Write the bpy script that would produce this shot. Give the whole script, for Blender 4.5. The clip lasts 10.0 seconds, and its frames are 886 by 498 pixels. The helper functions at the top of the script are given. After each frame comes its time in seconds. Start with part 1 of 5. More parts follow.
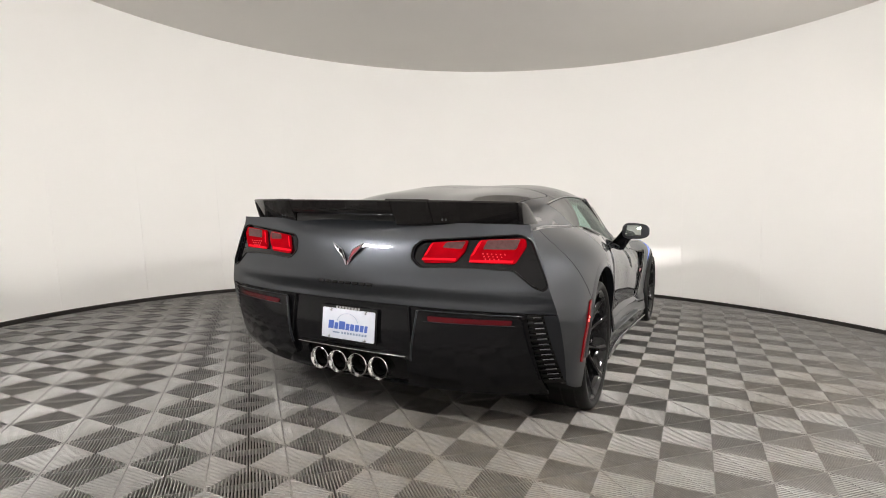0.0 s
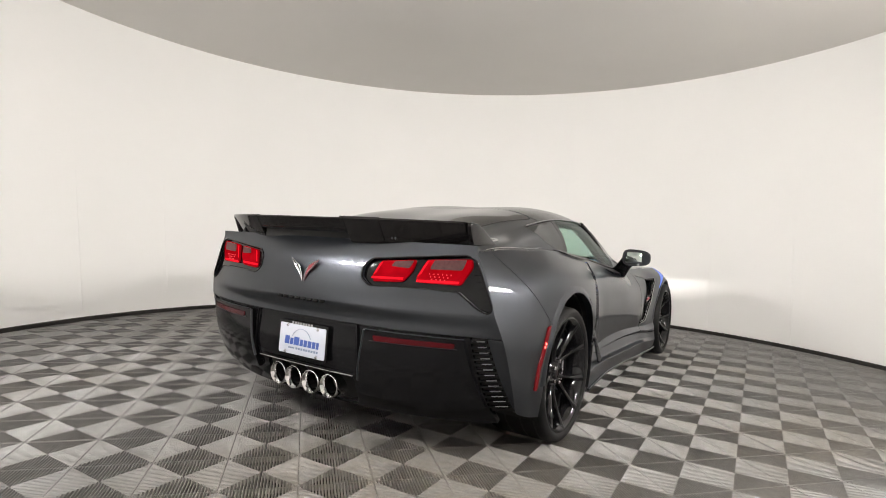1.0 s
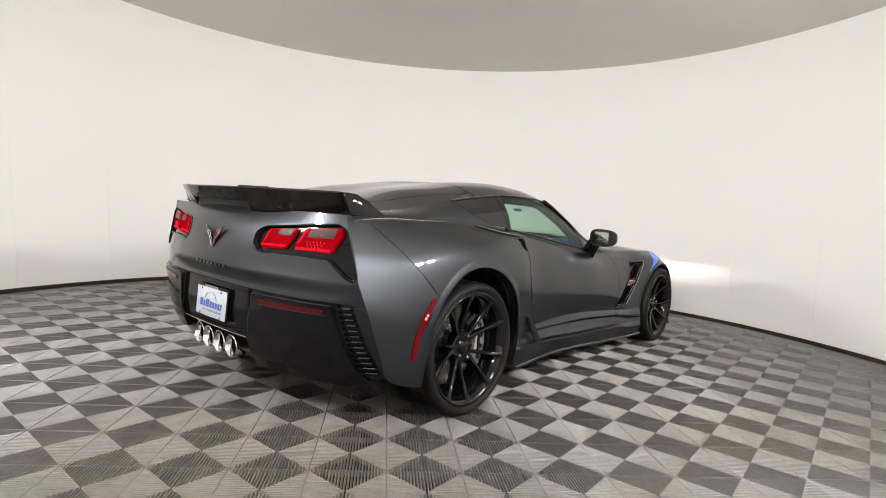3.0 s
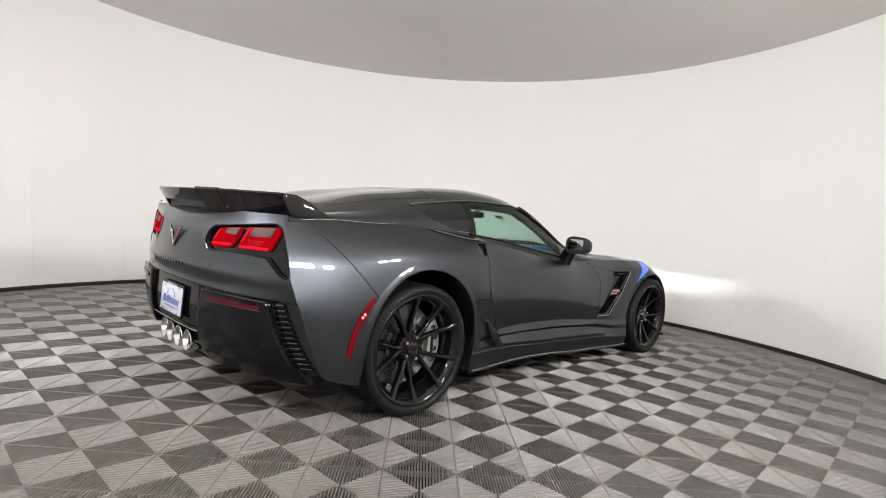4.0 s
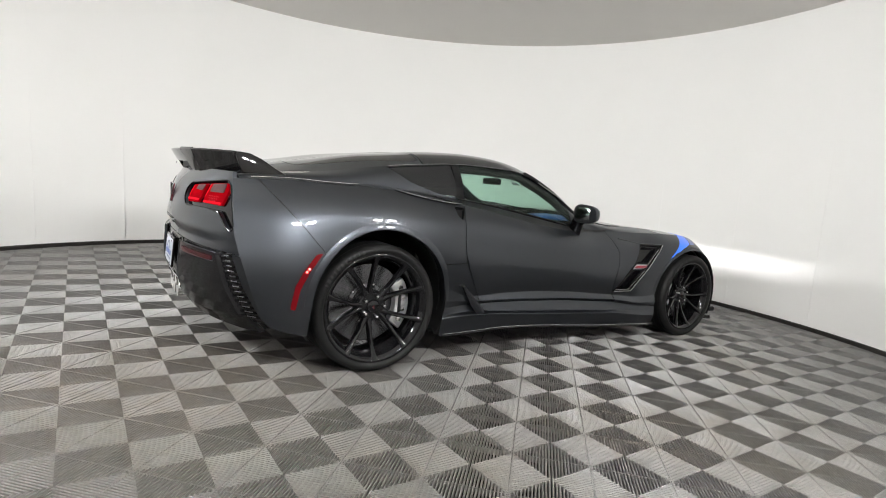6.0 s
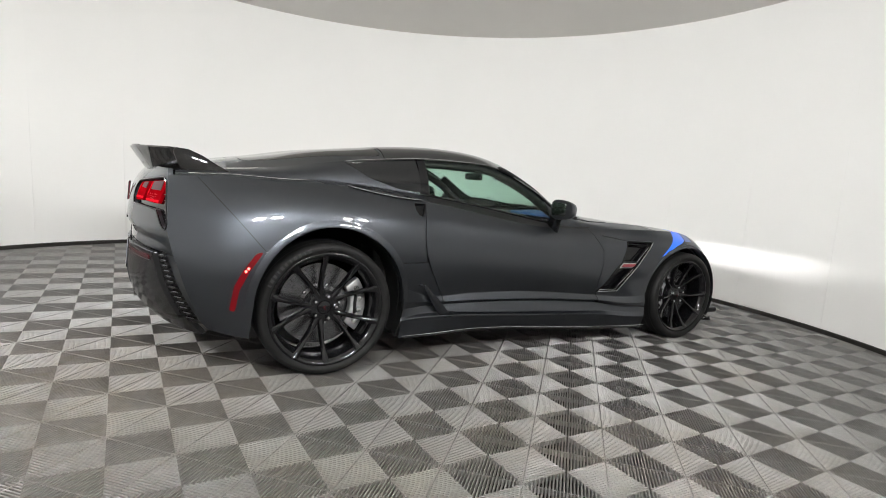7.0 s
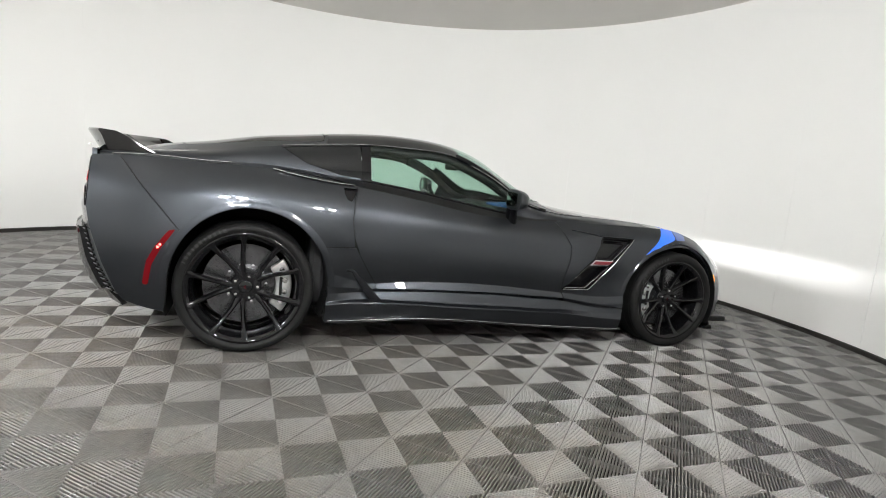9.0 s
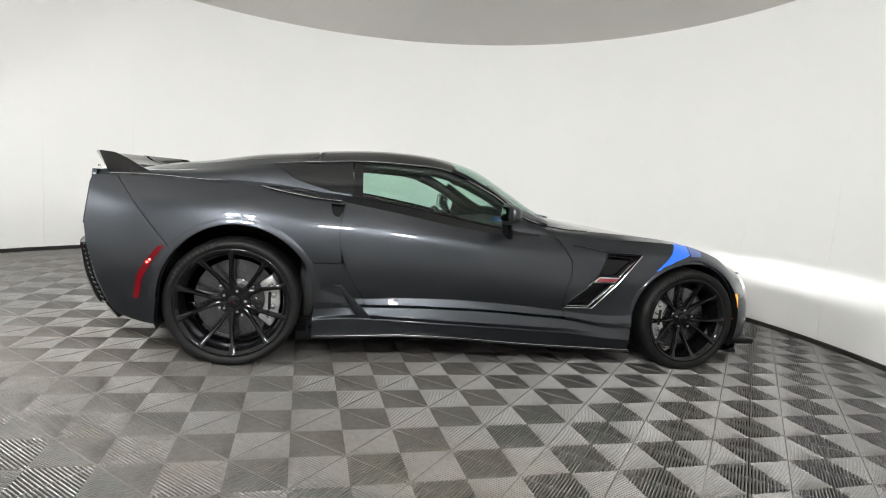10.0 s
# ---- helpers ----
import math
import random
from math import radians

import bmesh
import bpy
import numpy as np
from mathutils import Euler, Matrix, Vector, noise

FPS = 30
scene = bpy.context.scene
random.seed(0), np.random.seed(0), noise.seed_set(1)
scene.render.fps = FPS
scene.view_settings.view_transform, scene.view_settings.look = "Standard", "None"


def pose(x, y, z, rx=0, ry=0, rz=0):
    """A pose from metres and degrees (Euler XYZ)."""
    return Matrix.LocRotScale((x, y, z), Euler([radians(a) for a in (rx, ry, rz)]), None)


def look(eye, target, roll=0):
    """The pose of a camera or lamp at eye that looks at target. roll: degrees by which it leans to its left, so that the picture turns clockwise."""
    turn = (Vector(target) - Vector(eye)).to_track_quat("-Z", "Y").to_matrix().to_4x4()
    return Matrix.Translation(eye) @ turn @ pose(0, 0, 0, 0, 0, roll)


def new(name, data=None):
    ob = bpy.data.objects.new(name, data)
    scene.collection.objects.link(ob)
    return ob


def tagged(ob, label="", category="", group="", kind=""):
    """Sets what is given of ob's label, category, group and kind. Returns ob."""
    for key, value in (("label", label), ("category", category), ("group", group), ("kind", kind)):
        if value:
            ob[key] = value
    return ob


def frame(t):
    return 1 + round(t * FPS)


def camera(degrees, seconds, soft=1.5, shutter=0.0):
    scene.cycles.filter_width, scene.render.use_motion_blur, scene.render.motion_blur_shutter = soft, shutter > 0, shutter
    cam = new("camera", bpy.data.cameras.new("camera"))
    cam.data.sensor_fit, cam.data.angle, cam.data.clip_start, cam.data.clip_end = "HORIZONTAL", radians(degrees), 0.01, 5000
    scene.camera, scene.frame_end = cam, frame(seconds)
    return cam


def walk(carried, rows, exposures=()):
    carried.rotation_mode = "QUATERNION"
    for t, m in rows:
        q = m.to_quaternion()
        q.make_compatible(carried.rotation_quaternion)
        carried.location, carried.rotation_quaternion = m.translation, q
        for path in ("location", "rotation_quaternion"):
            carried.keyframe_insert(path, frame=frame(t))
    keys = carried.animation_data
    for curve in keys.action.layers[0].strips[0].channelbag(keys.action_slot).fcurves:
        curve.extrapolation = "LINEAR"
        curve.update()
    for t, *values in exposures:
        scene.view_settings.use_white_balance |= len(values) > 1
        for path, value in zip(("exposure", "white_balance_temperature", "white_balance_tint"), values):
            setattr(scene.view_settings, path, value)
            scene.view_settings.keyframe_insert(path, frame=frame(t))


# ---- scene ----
cam = camera(79.5, 10.0, 1.0)
PATH = [
    (0, (1.534, -4.217, 1.007), (0.593, -2.457, 0.878), 1.3),
    (0.5, (1.731, -4.087, 1.006), (0.692, -2.38, 0.927), 2.0),
    (1, (1.883, -3.967, 1.006), (0.779, -2.3, 0.956), 2.9),
    (1.5, (2.085, -3.813, 1.004), (0.919, -2.189, 0.945), 3.4),
    (2, (2.224, -3.698, 1.015), (1.0, -2.122, 0.891), 3.9),
    (2.5, (2.414, -3.594, 1.007), (1.135, -2.062, 0.872), 4.9),
    (3, (2.57, -3.464, 1.008), (1.242, -1.974, 0.874), 4.1),
    (3.2, (2.655, -3.38, 1.014), (1.309, -1.905, 0.892), 3.6),
    (4.3, (3.004, -3.129, 0.997), (1.533, -1.779, 0.871), 6.0),
    (4.5, (3.054, -3.075, 1.012), (1.555, -1.761, 0.85), 6.5),
    (5, (3.168, -2.882, 1.018), (1.599, -1.656, 0.83), 6.2),
    (6.3, (3.434, -2.42, 0.994), (1.734, -1.395, 0.749), 5.6),
    (6.5, (3.437, -2.32, 1.0), (1.731, -1.307, 0.747), 5.4),
    (7, (3.483, -2.137, 1.02), (1.742, -1.184, 0.771), 5.2),
    (7.5, (3.575, -1.939, 1.027), (1.783, -1.077, 0.823), 5.4),
    (8, (3.656, -1.715, 1.005), (1.83, -0.924, 0.803), 5.6),
    (8.5, (3.706, -1.493, 1.006), (1.859, -0.764, 0.767), 4.7),
    (9, (3.768, -1.297, 1.015), (1.892, -0.658, 0.741), 6.0),
    (9.5, (3.838, -1.126, 1.023), (1.923, -0.614, 0.761), 6.9),
    (10, (3.825, -0.904, 1.036), (1.883, -0.483, 0.806), 5.2),
]
# seconds, stops, kelvin, tint: the picture turns a little cooler on the way
WHITE = [(0.0, 0.0, 6720, 12), (2.5, 0.0, 6720, 12), (5.0, 0.0, 6380, 10), (7.5, 0.0, 6360, 9), (10.0, 0.0, 6320, 8)]
walk(cam, [(t, look(eye, target, roll)) for t, eye, target, roll in PATH], WHITE)
# ---- world and light ----
world = bpy.data.worlds.new("world")
scene.world = world
world.use_nodes = True
world.node_tree.nodes["Background"].inputs[0].default_value = (0.02, 0.02, 0.02, 1)
world.node_tree.nodes["Background"].inputs[1].default_value = 0.2
scene.view_settings.exposure = 0.0

CX, CY = 0.0, -0.75          # middle of the round room
R_FOOT, R_TOP, ROOM_H = 3.95, 4.14, 3.10
TILE, GRID_TURN, GRID_X, GRID_Y = 0.2948, 47.94, 0.293, -2.1216


LAMP_POWER = 413.0


# ---- materials ----
def mat(name, color, rough=0.5, metal=0.0, coat=0.0, coat_rough=0.03, emit=None, emit_strength=0.0, var=0.0, scale=8.0,
        bump=0.0, bump_scale=60.0, rough_var=0.0, spec=0.5, trans=0.0, ior=1.45, fine=0.0, fine_scale=400.0, alpha=1.0):
    m = bpy.data.materials.new(name)
    m.use_nodes = True
    nt = m.node_tree
    b = nt.nodes["Principled BSDF"]
    b.inputs["Base Color"].default_value = (*color, 1)
    b.inputs["Roughness"].default_value = rough
    b.inputs["Metallic"].default_value = metal
    b.inputs["Coat Weight"].default_value = coat
    b.inputs["Coat Roughness"].default_value = coat_rough
    b.inputs["Specular IOR Level"].default_value = spec
    b.inputs["Transmission Weight"].default_value = trans
    b.inputs["IOR"].default_value = ior
    if emit:
        b.inputs["Emission Color"].default_value = (*emit, 1)
        b.inputs["Emission Strength"].default_value = emit_strength
    co = nt.nodes.new("ShaderNodeTexCoord")
    if var or fine:
        mix = nt.nodes.new("ShaderNodeMixRGB")
        mix.blend_type = "MULTIPLY"
        mix.inputs[0].default_value = 1.0
        mix.inputs[1].default_value = (*color, 1)
        n1 = nt.nodes.new("ShaderNodeTexNoise")
        n1.inputs["Scale"].default_value = scale
        n1.inputs["Detail"].default_value = 6
        n2 = nt.nodes.new("ShaderNodeTexNoise")
        n2.inputs["Scale"].default_value = fine_scale
        n2.inputs["Detail"].default_value = 2
        r1 = nt.nodes.new("ShaderNodeMapRange")
        r1.inputs[3].default_value, r1.inputs[4].default_value = 1 - var, 1 + var
        r2 = nt.nodes.new("ShaderNodeMapRange")
        r2.inputs[3].default_value, r2.inputs[4].default_value = 1 - fine, 1 + fine
        mu = nt.nodes.new("ShaderNodeMath")
        mu.operation = "MULTIPLY"
        for n in (n1, n2):
            nt.links.new(co.outputs["Object"], n.inputs["Vector"])
        nt.links.new(n1.outputs[0], r1.inputs[0])
        nt.links.new(n2.outputs[0], r2.inputs[0])
        nt.links.new(r1.outputs[0], mu.inputs[0])
        nt.links.new(r2.outputs[0], mu.inputs[1])
        nt.links.new(mu.outputs[0], mix.inputs[2])
        nt.links.new(mix.outputs[0], b.inputs["Base Color"])
        if rough_var:
            rr = nt.nodes.new("ShaderNodeMapRange")
            rr.inputs[3].default_value, rr.inputs[4].default_value = max(0, rough - rough_var), rough + rough_var
            nt.links.new(n1.outputs[0], rr.inputs[0])
            nt.links.new(rr.outputs[0], b.inputs["Roughness"])
    if bump:
        nb = nt.nodes.new("ShaderNodeTexNoise")
        nb.inputs["Scale"].default_value = bump_scale
        nb.inputs["Detail"].default_value = 4
        bp = nt.nodes.new("ShaderNodeBump")
        bp.inputs["Strength"].default_value = bump
        bp.inputs["Distance"].default_value = 0.002
        nt.links.new(co.outputs["Object"], nb.inputs["Vector"])
        nt.links.new(nb.outputs[0], bp.inputs["Height"])
        nt.links.new(bp.outputs[0], b.inputs["Normal"])
    return m


M_WALL = mat("white_wall", (0.80, 0.795, 0.78), rough=0.6, var=0.025, scale=1.3, fine=0.01, fine_scale=90, bump=0.05, bump_scale=30)
M_CEIL = mat("grey_ceiling", (0.62, 0.60, 0.57), rough=0.8, var=0.05, scale=0.8, bump=0.05)
M_BASE = mat("black_rubber_base", (0.022, 0.02, 0.018), rough=0.45, var=0.2, scale=12)
M_TILE = mat("grey_plastic_tile", (0.070, 0.0665, 0.062), rough=0.43, spec=1.0, ior=1.78, var=0.14, scale=3.0, fine=0.08, fine_scale=260, rough_var=0.05)
def soil_and_tint(m, brown_tone, amount):
    """Trodden-in dusty brown in room-wide patches, the same brown around a point behind the car, scuffs, and a slight
    difference from piece to piece.
    """
    nt = m.node_tree
    b = nt.nodes["Principled BSDF"]
    src = b.inputs["Base Color"].links[0].from_socket
    geo, info = nt.nodes.new("ShaderNodeNewGeometry"), nt.nodes.new("ShaderNodeObjectInfo")

    def noise(scale, detail, lo, hi, out_lo, out_hi):
        n, r = nt.nodes.new("ShaderNodeTexNoise"), nt.nodes.new("ShaderNodeMapRange")
        n.inputs["Scale"].default_value, n.inputs["Detail"].default_value, n.inputs["Roughness"].default_value = scale, detail, 0.62
        for k, v in enumerate((lo, hi, out_lo, out_hi)):
            r.inputs[k + 1].default_value = v
        nt.links.new(geo.outputs["Position"], n.inputs["Vector"])
        nt.links.new(n.outputs[0], r.inputs[0])
        return r.outputs[0]

    def join(op, p, q):
        n = nt.nodes.new("ShaderNodeMath")
        n.operation = op
        nt.links.new(p, n.inputs[0])
        nt.links.new(q, n.inputs[1])
        return n.outputs[0]
    # the brown is strongest around a point behind the car
    far, near = nt.nodes.new("ShaderNodeVectorMath"), nt.nodes.new("ShaderNodeMapRange")
    far.operation, far.inputs[1].default_value = "DISTANCE", (0.8, -2.45, 0.0)
    near.interpolation_type = "SMOOTHSTEP"
    for k, v in enumerate((0.2, 1.5, 1.0, 0.0)):
        near.inputs[k + 1].default_value = v
    nt.links.new(geo.outputs["Position"], far.inputs[0])
    nt.links.new(far.outputs["Value"], near.inputs[0])
    patch = join("MAXIMUM", noise(0.7, 5.0, 0.48, 0.66, 0.0, 0.8), near.outputs[0])
    mask = join("MULTIPLY", patch, noise(9.0, 5.0, 0.32, 0.62, 0.25 * amount, amount))
    mix, tone = nt.nodes.new("ShaderNodeMixRGB"), nt.nodes.new("ShaderNodeMixRGB")
    mix.inputs[2].default_value = (*brown_tone, 1)
    tone.blend_type, tone.inputs[0].default_value = "MULTIPLY", 1.0
    spread = nt.nodes.new("ShaderNodeMapRange")
    spread.inputs[3].default_value, spread.inputs[4].default_value = 0.92, 1.08
    nt.links.new(info.outputs["Random"], spread.inputs[0])
    nt.links.new(mask, mix.inputs[0])
    nt.links.new(src, mix.inputs[1])
    nt.links.new(mix.outputs[0], tone.inputs[1])
    nt.links.new(join("MULTIPLY", spread.outputs[0], noise(38.0, 4.0, 0.3, 0.7, 0.72, 1.30)), tone.inputs[2])
    nt.links.new(tone.outputs[0], b.inputs["Base Color"])
    # scuffed and brown places are duller
    nt.links.new(join("ADD", noise(26.0, 5.0, 0.35, 0.65, 0.35, 0.52), join("MULTIPLY", mask, noise(5.0, 2.0, 0.0, 1.0, 0.18, 0.26))), b.inputs["Roughness"])


soil_and_tint(M_TILE, (0.076, 0.060, 0.039), 0.9)
M_UNDER = mat("dark_subfloor", (0.018, 0.017, 0.016), rough=0.9, var=0.2, scale=6)
M_PAINT = mat("grey_metallic_paint", (0.037, 0.0405, 0.0465), rough=0.36, metal=0.92, coat=1.0, coat_rough=0.03, fine=0.2, fine_scale=1500, var=0.02, scale=4)
M_PAINT.node_tree.nodes["Principled BSDF"].inputs["Coat IOR"].default_value = 1.38
M_PAINT.node_tree.nodes["Principled BSDF"].inputs["Specular Tint"].default_value = (0.35, 0.37, 0.40, 1)
M_BLACK = mat("gloss_black", (0.004, 0.004, 0.0045), rough=0.09, spec=0.3, var=0.1, scale=9, rough_var=0.02)
M_BUMPER = mat("scuffed_black_bumper", (0.004, 0.004, 0.0045), rough=0.13, spec=0.24, var=0.2, scale=7, rough_var=0.04)
M_SATIN = mat("satin_black", (0.008, 0.008, 0.008), rough=0.45, spec=0.25, var=0.15, scale=30, bump=0.1, bump_scale=300)
M_LIGHT = mat("bright_lamp_face", (0.9, 0.9, 0.9), emit=(1.0, 0.99, 0.97), emit_strength=LAMP_POWER * 1.3)
M_LIGHT_LOW = mat("low_lamp_face", (0.9, 0.9, 0.9), emit=(1.0, 0.98, 0.95), emit_strength=LAMP_POWER * 0.85)
M_LIGHT_SOFT = mat("soft_lamp_face", (0.9, 0.9, 0.9), emit=(1.0, 0.97, 0.93), emit_strength=LAMP_POWER * 0.75)


# ---- mesh helpers ----
def part(name, mesh, material, parent=None, label="", smooth=False):
    if isinstance(mesh, bmesh.types.BMesh):
        me = bpy.data.meshes.new(name)
        mesh.to_mesh(me)
        mesh.free()
    else:
        me = mesh
    if not me.materials:
        me.materials.append(material)
    if smooth:
        me.polygons.foreach_set("use_smooth", [True] * len(me.polygons))
    ob = new(name, me)
    ob.parent = parent
    if label:
        ob["label"] = label
    return ob


def from_lists(name, verts, faces, smooth=False):
    me = bpy.data.meshes.new(name)
    me.from_pydata([tuple(v) for v in verts], [], faces)
    me.update()
    if smooth:
        me.polygons.foreach_set("use_smooth", [True] * len(me.polygons))
    return me


def grid_faces(n, m, wrap=False):
    """Faces of a grid of n rows with m points each."""
    k = m if wrap else m - 1
    return [(i * m + j, i * m + (j + 1) % m, (i + 1) * m + (j + 1) % m, (i + 1) * m + j) for i in range(n - 1) for j in range(k)]


def lathe(name, profile, segments=64, closed=False, arc=(0, 360)):
    """Turns (radius, height) pairs about z."""
    full = abs(arc[1] - arc[0]) >= 360
    count = segments if full else segments + 1
    verts, faces = [], []
    for i in range(count):
        a = radians(arc[0] + (arc[1] - arc[0]) * i / segments)
        verts += [(r * math.cos(a), r * math.sin(a), h) for r, h in profile]
    m = len(profile)
    for i in range(segments):
        k = (i + 1) % count
        for j in range(m if closed else m - 1):
            jj = (j + 1) % m
            faces.append((i * m + j, k * m + j, k * m + jj, i * m + jj))
    return from_lists(name, verts, faces)


def box_bm(x0, x1, y0, y1, z0, z1, bevel=0.0, segments=2):
    bm = bmesh.new()
    bmesh.ops.create_cube(bm, size=1, matrix=Matrix.Translation(((x0 + x1) / 2, (y0 + y1) / 2, (z0 + z1) / 2)) @ Matrix.Diagonal((x1 - x0, y1 - y0, z1 - z0, 1)))
    if bevel:
        bmesh.ops.bevel(bm, geom=bm.edges[:], offset=bevel, segments=segments, affect="EDGES", profile=0.5)
    return bm


# ---- room ----
SEG = 160
wall = part("wall_round", lathe("wall_round", [(R_FOOT, -0.02), (R_FOOT + (R_TOP - R_FOOT) * 0.5, ROOM_H / 2), (R_TOP, ROOM_H), (R_TOP + 0.02, ROOM_H + 0.55), (R_TOP + 0.14, ROOM_H + 0.55), (R_FOOT + 0.14, -0.02)], SEG, closed=True), M_WALL, smooth=False)
wall.location = (CX, CY, 0)
for p in wall.data.polygons:
    p.use_smooth = True
wall.data.set_sharp_from_angle(angle=radians(40))
tagged(wall, "smooth white curved studio wall around the car", "wall", kind="structure")
ceiling = part("ceiling", lathe("ceiling", [(0.001, ROOM_H), (R_TOP + 0.01, ROOM_H), (R_TOP + 0.01, ROOM_H + 0.06), (0.001, ROOM_H + 0.06)], SEG, closed=True), M_CEIL)
ceiling.location = (CX, CY, 0)
tagged(ceiling, "flat round grey ceiling panel above the car", "ceiling", kind="structure")
attic = part("ceiling_deck", lathe("ceiling_deck", [(0.001, ROOM_H + 0.55), (R_TOP + 0.14, ROOM_H + 0.55), (R_TOP + 0.14, ROOM_H + 0.6), (0.001, ROOM_H + 0.6)], 64, closed=True), M_WALL)
attic.location = (CX, CY, 0)
tagged(attic, "plain white deck closing the room above", "ceiling", kind="structure")
base = part("baseboard", lathe("baseboard", [(R_FOOT - 0.012, -0.01), (R_FOOT - 0.012, 0.033), (R_FOOT - 0.006, 0.038), (R_FOOT + 0.02, 0.038), (R_FOOT + 0.02, -0.01)], SEG, closed=True), M_BASE)
base.location = (CX, CY, 0)
tagged(base, "black rubber base strip along the foot of the wall", "baseboard", kind="structure")
# the room leans a little: its top lies further from the right-hand side
LEAN = 0.055
for ob in (wall, ceiling, attic):
    for v in ob.data.vertices:
        v.co.x -= LEAN * max(0.0, v.co.z)
        v.co.y -= 0.3 * LEAN * max(0.0, v.co.z)
# hairline joints between the wall's panels
M_SEAM = mat("wall_joint", (0.785, 0.78, 0.765), rough=0.7, var=0.1, scale=6)
for i in range(27):
    a = radians(61.5 + 13.05 * i)
    rows = []
    for r, h in ((R_FOOT, 0.07), (R_FOOT + (R_TOP - R_FOOT) * 0.5, ROOM_H / 2), (R_TOP, ROOM_H - 0.01)):
        for d, w in ((0.002, -0.0010), (-0.0010, -0.0007), (-0.0010, 0.0007), (0.002, 0.0010)):
            rows.append(((r + d) * math.cos(a) - w * math.sin(a) - LEAN * h, (r + d) * math.sin(a) + w * math.cos(a) - 0.3 * LEAN * h, h))
    part("wall_joint", from_lists("wall_joint", rows, grid_faces(3, 4)), M_SEAM, wall)
# pairs of flat flood lights on the wall behind the camera
def flood_pair(angle, light, height=2.1, radius=3.84):
    a = radians(angle)
    rig = new("flood_light")
    rig.matrix_basis = look((CX + radius * math.cos(a), CY + radius * math.sin(a), height), (CX, CY, 1.1)) @ pose(0, 0, 0, 0, 180, 0)
    tagged(rig, "pair of white flood lights on a wall bracket", "flood light", group="flood lights on the wall")
    part("bracket", box_bm(-0.30, 0.30, -0.02, 0.02, -0.075, -0.045, 0.004), M_BASE, rig)
    for x in (-0.18, 0.18):
        case = part("case", box_bm(x - 0.15, x + 0.15, -0.115, 0.115, -0.05, 0.0, 0.008), M_BASE, rig)
        part("lamp_face", box_bm(x - 0.10, x + 0.10, -0.08, 0.08, -0.01, 0.004, 0.002), light, case, "glowing white lamp face")
    return rig


for bearing, face in ((14, M_LIGHT_SOFT), (-14, M_LIGHT), (-62, M_LIGHT_LOW), (-107, M_LIGHT)):
    flood_pair(bearing, face)

# ---- floor ----
floor = part("floor", lathe("floor", [(0.001, -0.023), (R_FOOT + 0.05, -0.023), (R_FOOT + 0.05, -0.06), (0.001, -0.06)], 96, closed=True), M_UNDER)
floor.location = (CX, CY, 0)
tagged(floor, "grey ribbed interlocking plastic floor tiles", "floor", kind="structure")


def tile_lists():
    """One square tile: a rim, and rounded ribs that run square to the nearest edge in each of four triangles."""
    verts, faces = [], []
    h = TILE / 2 - 0.0003
    rim = 0.0018
    count = 24
    pitch = 2 * (h - rim) / count
    half = 0.0031
    section = [(-half, -0.022)] + [(-half * math.cos(radians(q)), -half * (1 - math.sin(radians(q)))) for q in (8, 28, 48, 68, 90, 112, 132, 152, 172)] + [(half, -0.022)]
    n = len(section)
    for turn in range(4):
        c, s = ((1, 0), (0, 1), (-1, 0), (0, -1))[turn]

        def place(u, v, z):
            return (u * c - v * s, u * s + v * c, z)
        k = len(verts)
        edge = ((-h, -h), (h, -h), (h - rim, -h + rim), (-h + rim, -h + rim))
        verts.extend(place(u, v, -0.0002) for u, v in edge)
        verts.extend(place(u, v, -0.022) for u, v in edge)
        faces.append((k, k + 1, k + 2, k + 3))
        faces.append((k + 1, k, k + 4, k + 5))
        faces.append((k + 3, k + 2, k + 6, k + 7))
        for i in range(count):
            u = -h + rim + (i + 0.5) * pitch
            near = -h + rim
            if -abs(u) - near < 0.004:
                continue
            k = len(verts)
            verts.extend(place(u + d, near, z) for d, z in section)
            verts.extend(place(u + d, min(-abs(u + d), -0.0006), z) for d, z in section)
            faces.extend((k + a, k + a + 1, k + n + a + 1, k + n + a) for a in range(n - 1))
            faces.append(tuple(k + n + a for a in range(n)))
    return verts, faces


TILE_VERTS, TILE_FACES = tile_lists()
tile_mesh = from_lists("floor_tile", TILE_VERTS, TILE_FACES, smooth=True)
tile_mesh.set_sharp_from_angle(angle=radians(50))
tile_mesh.materials.append(M_TILE)


def tile_places():
    a = radians(GRID_TURN)
    ax, ay = math.cos(a) * TILE, math.sin(a) * TILE
    out = []
    for i in range(-40, 41):
        for j in range(-40, 41):
            x = GRID_X + (i + 0.5) * ax + (j + 0.5) * ay
            y = GRID_Y + (i + 0.5) * ay - (j + 0.5) * ax
            if math.hypot(x - CX, y - CY) < R_FOOT + 0.16:
                out.append((x, y))
    return out


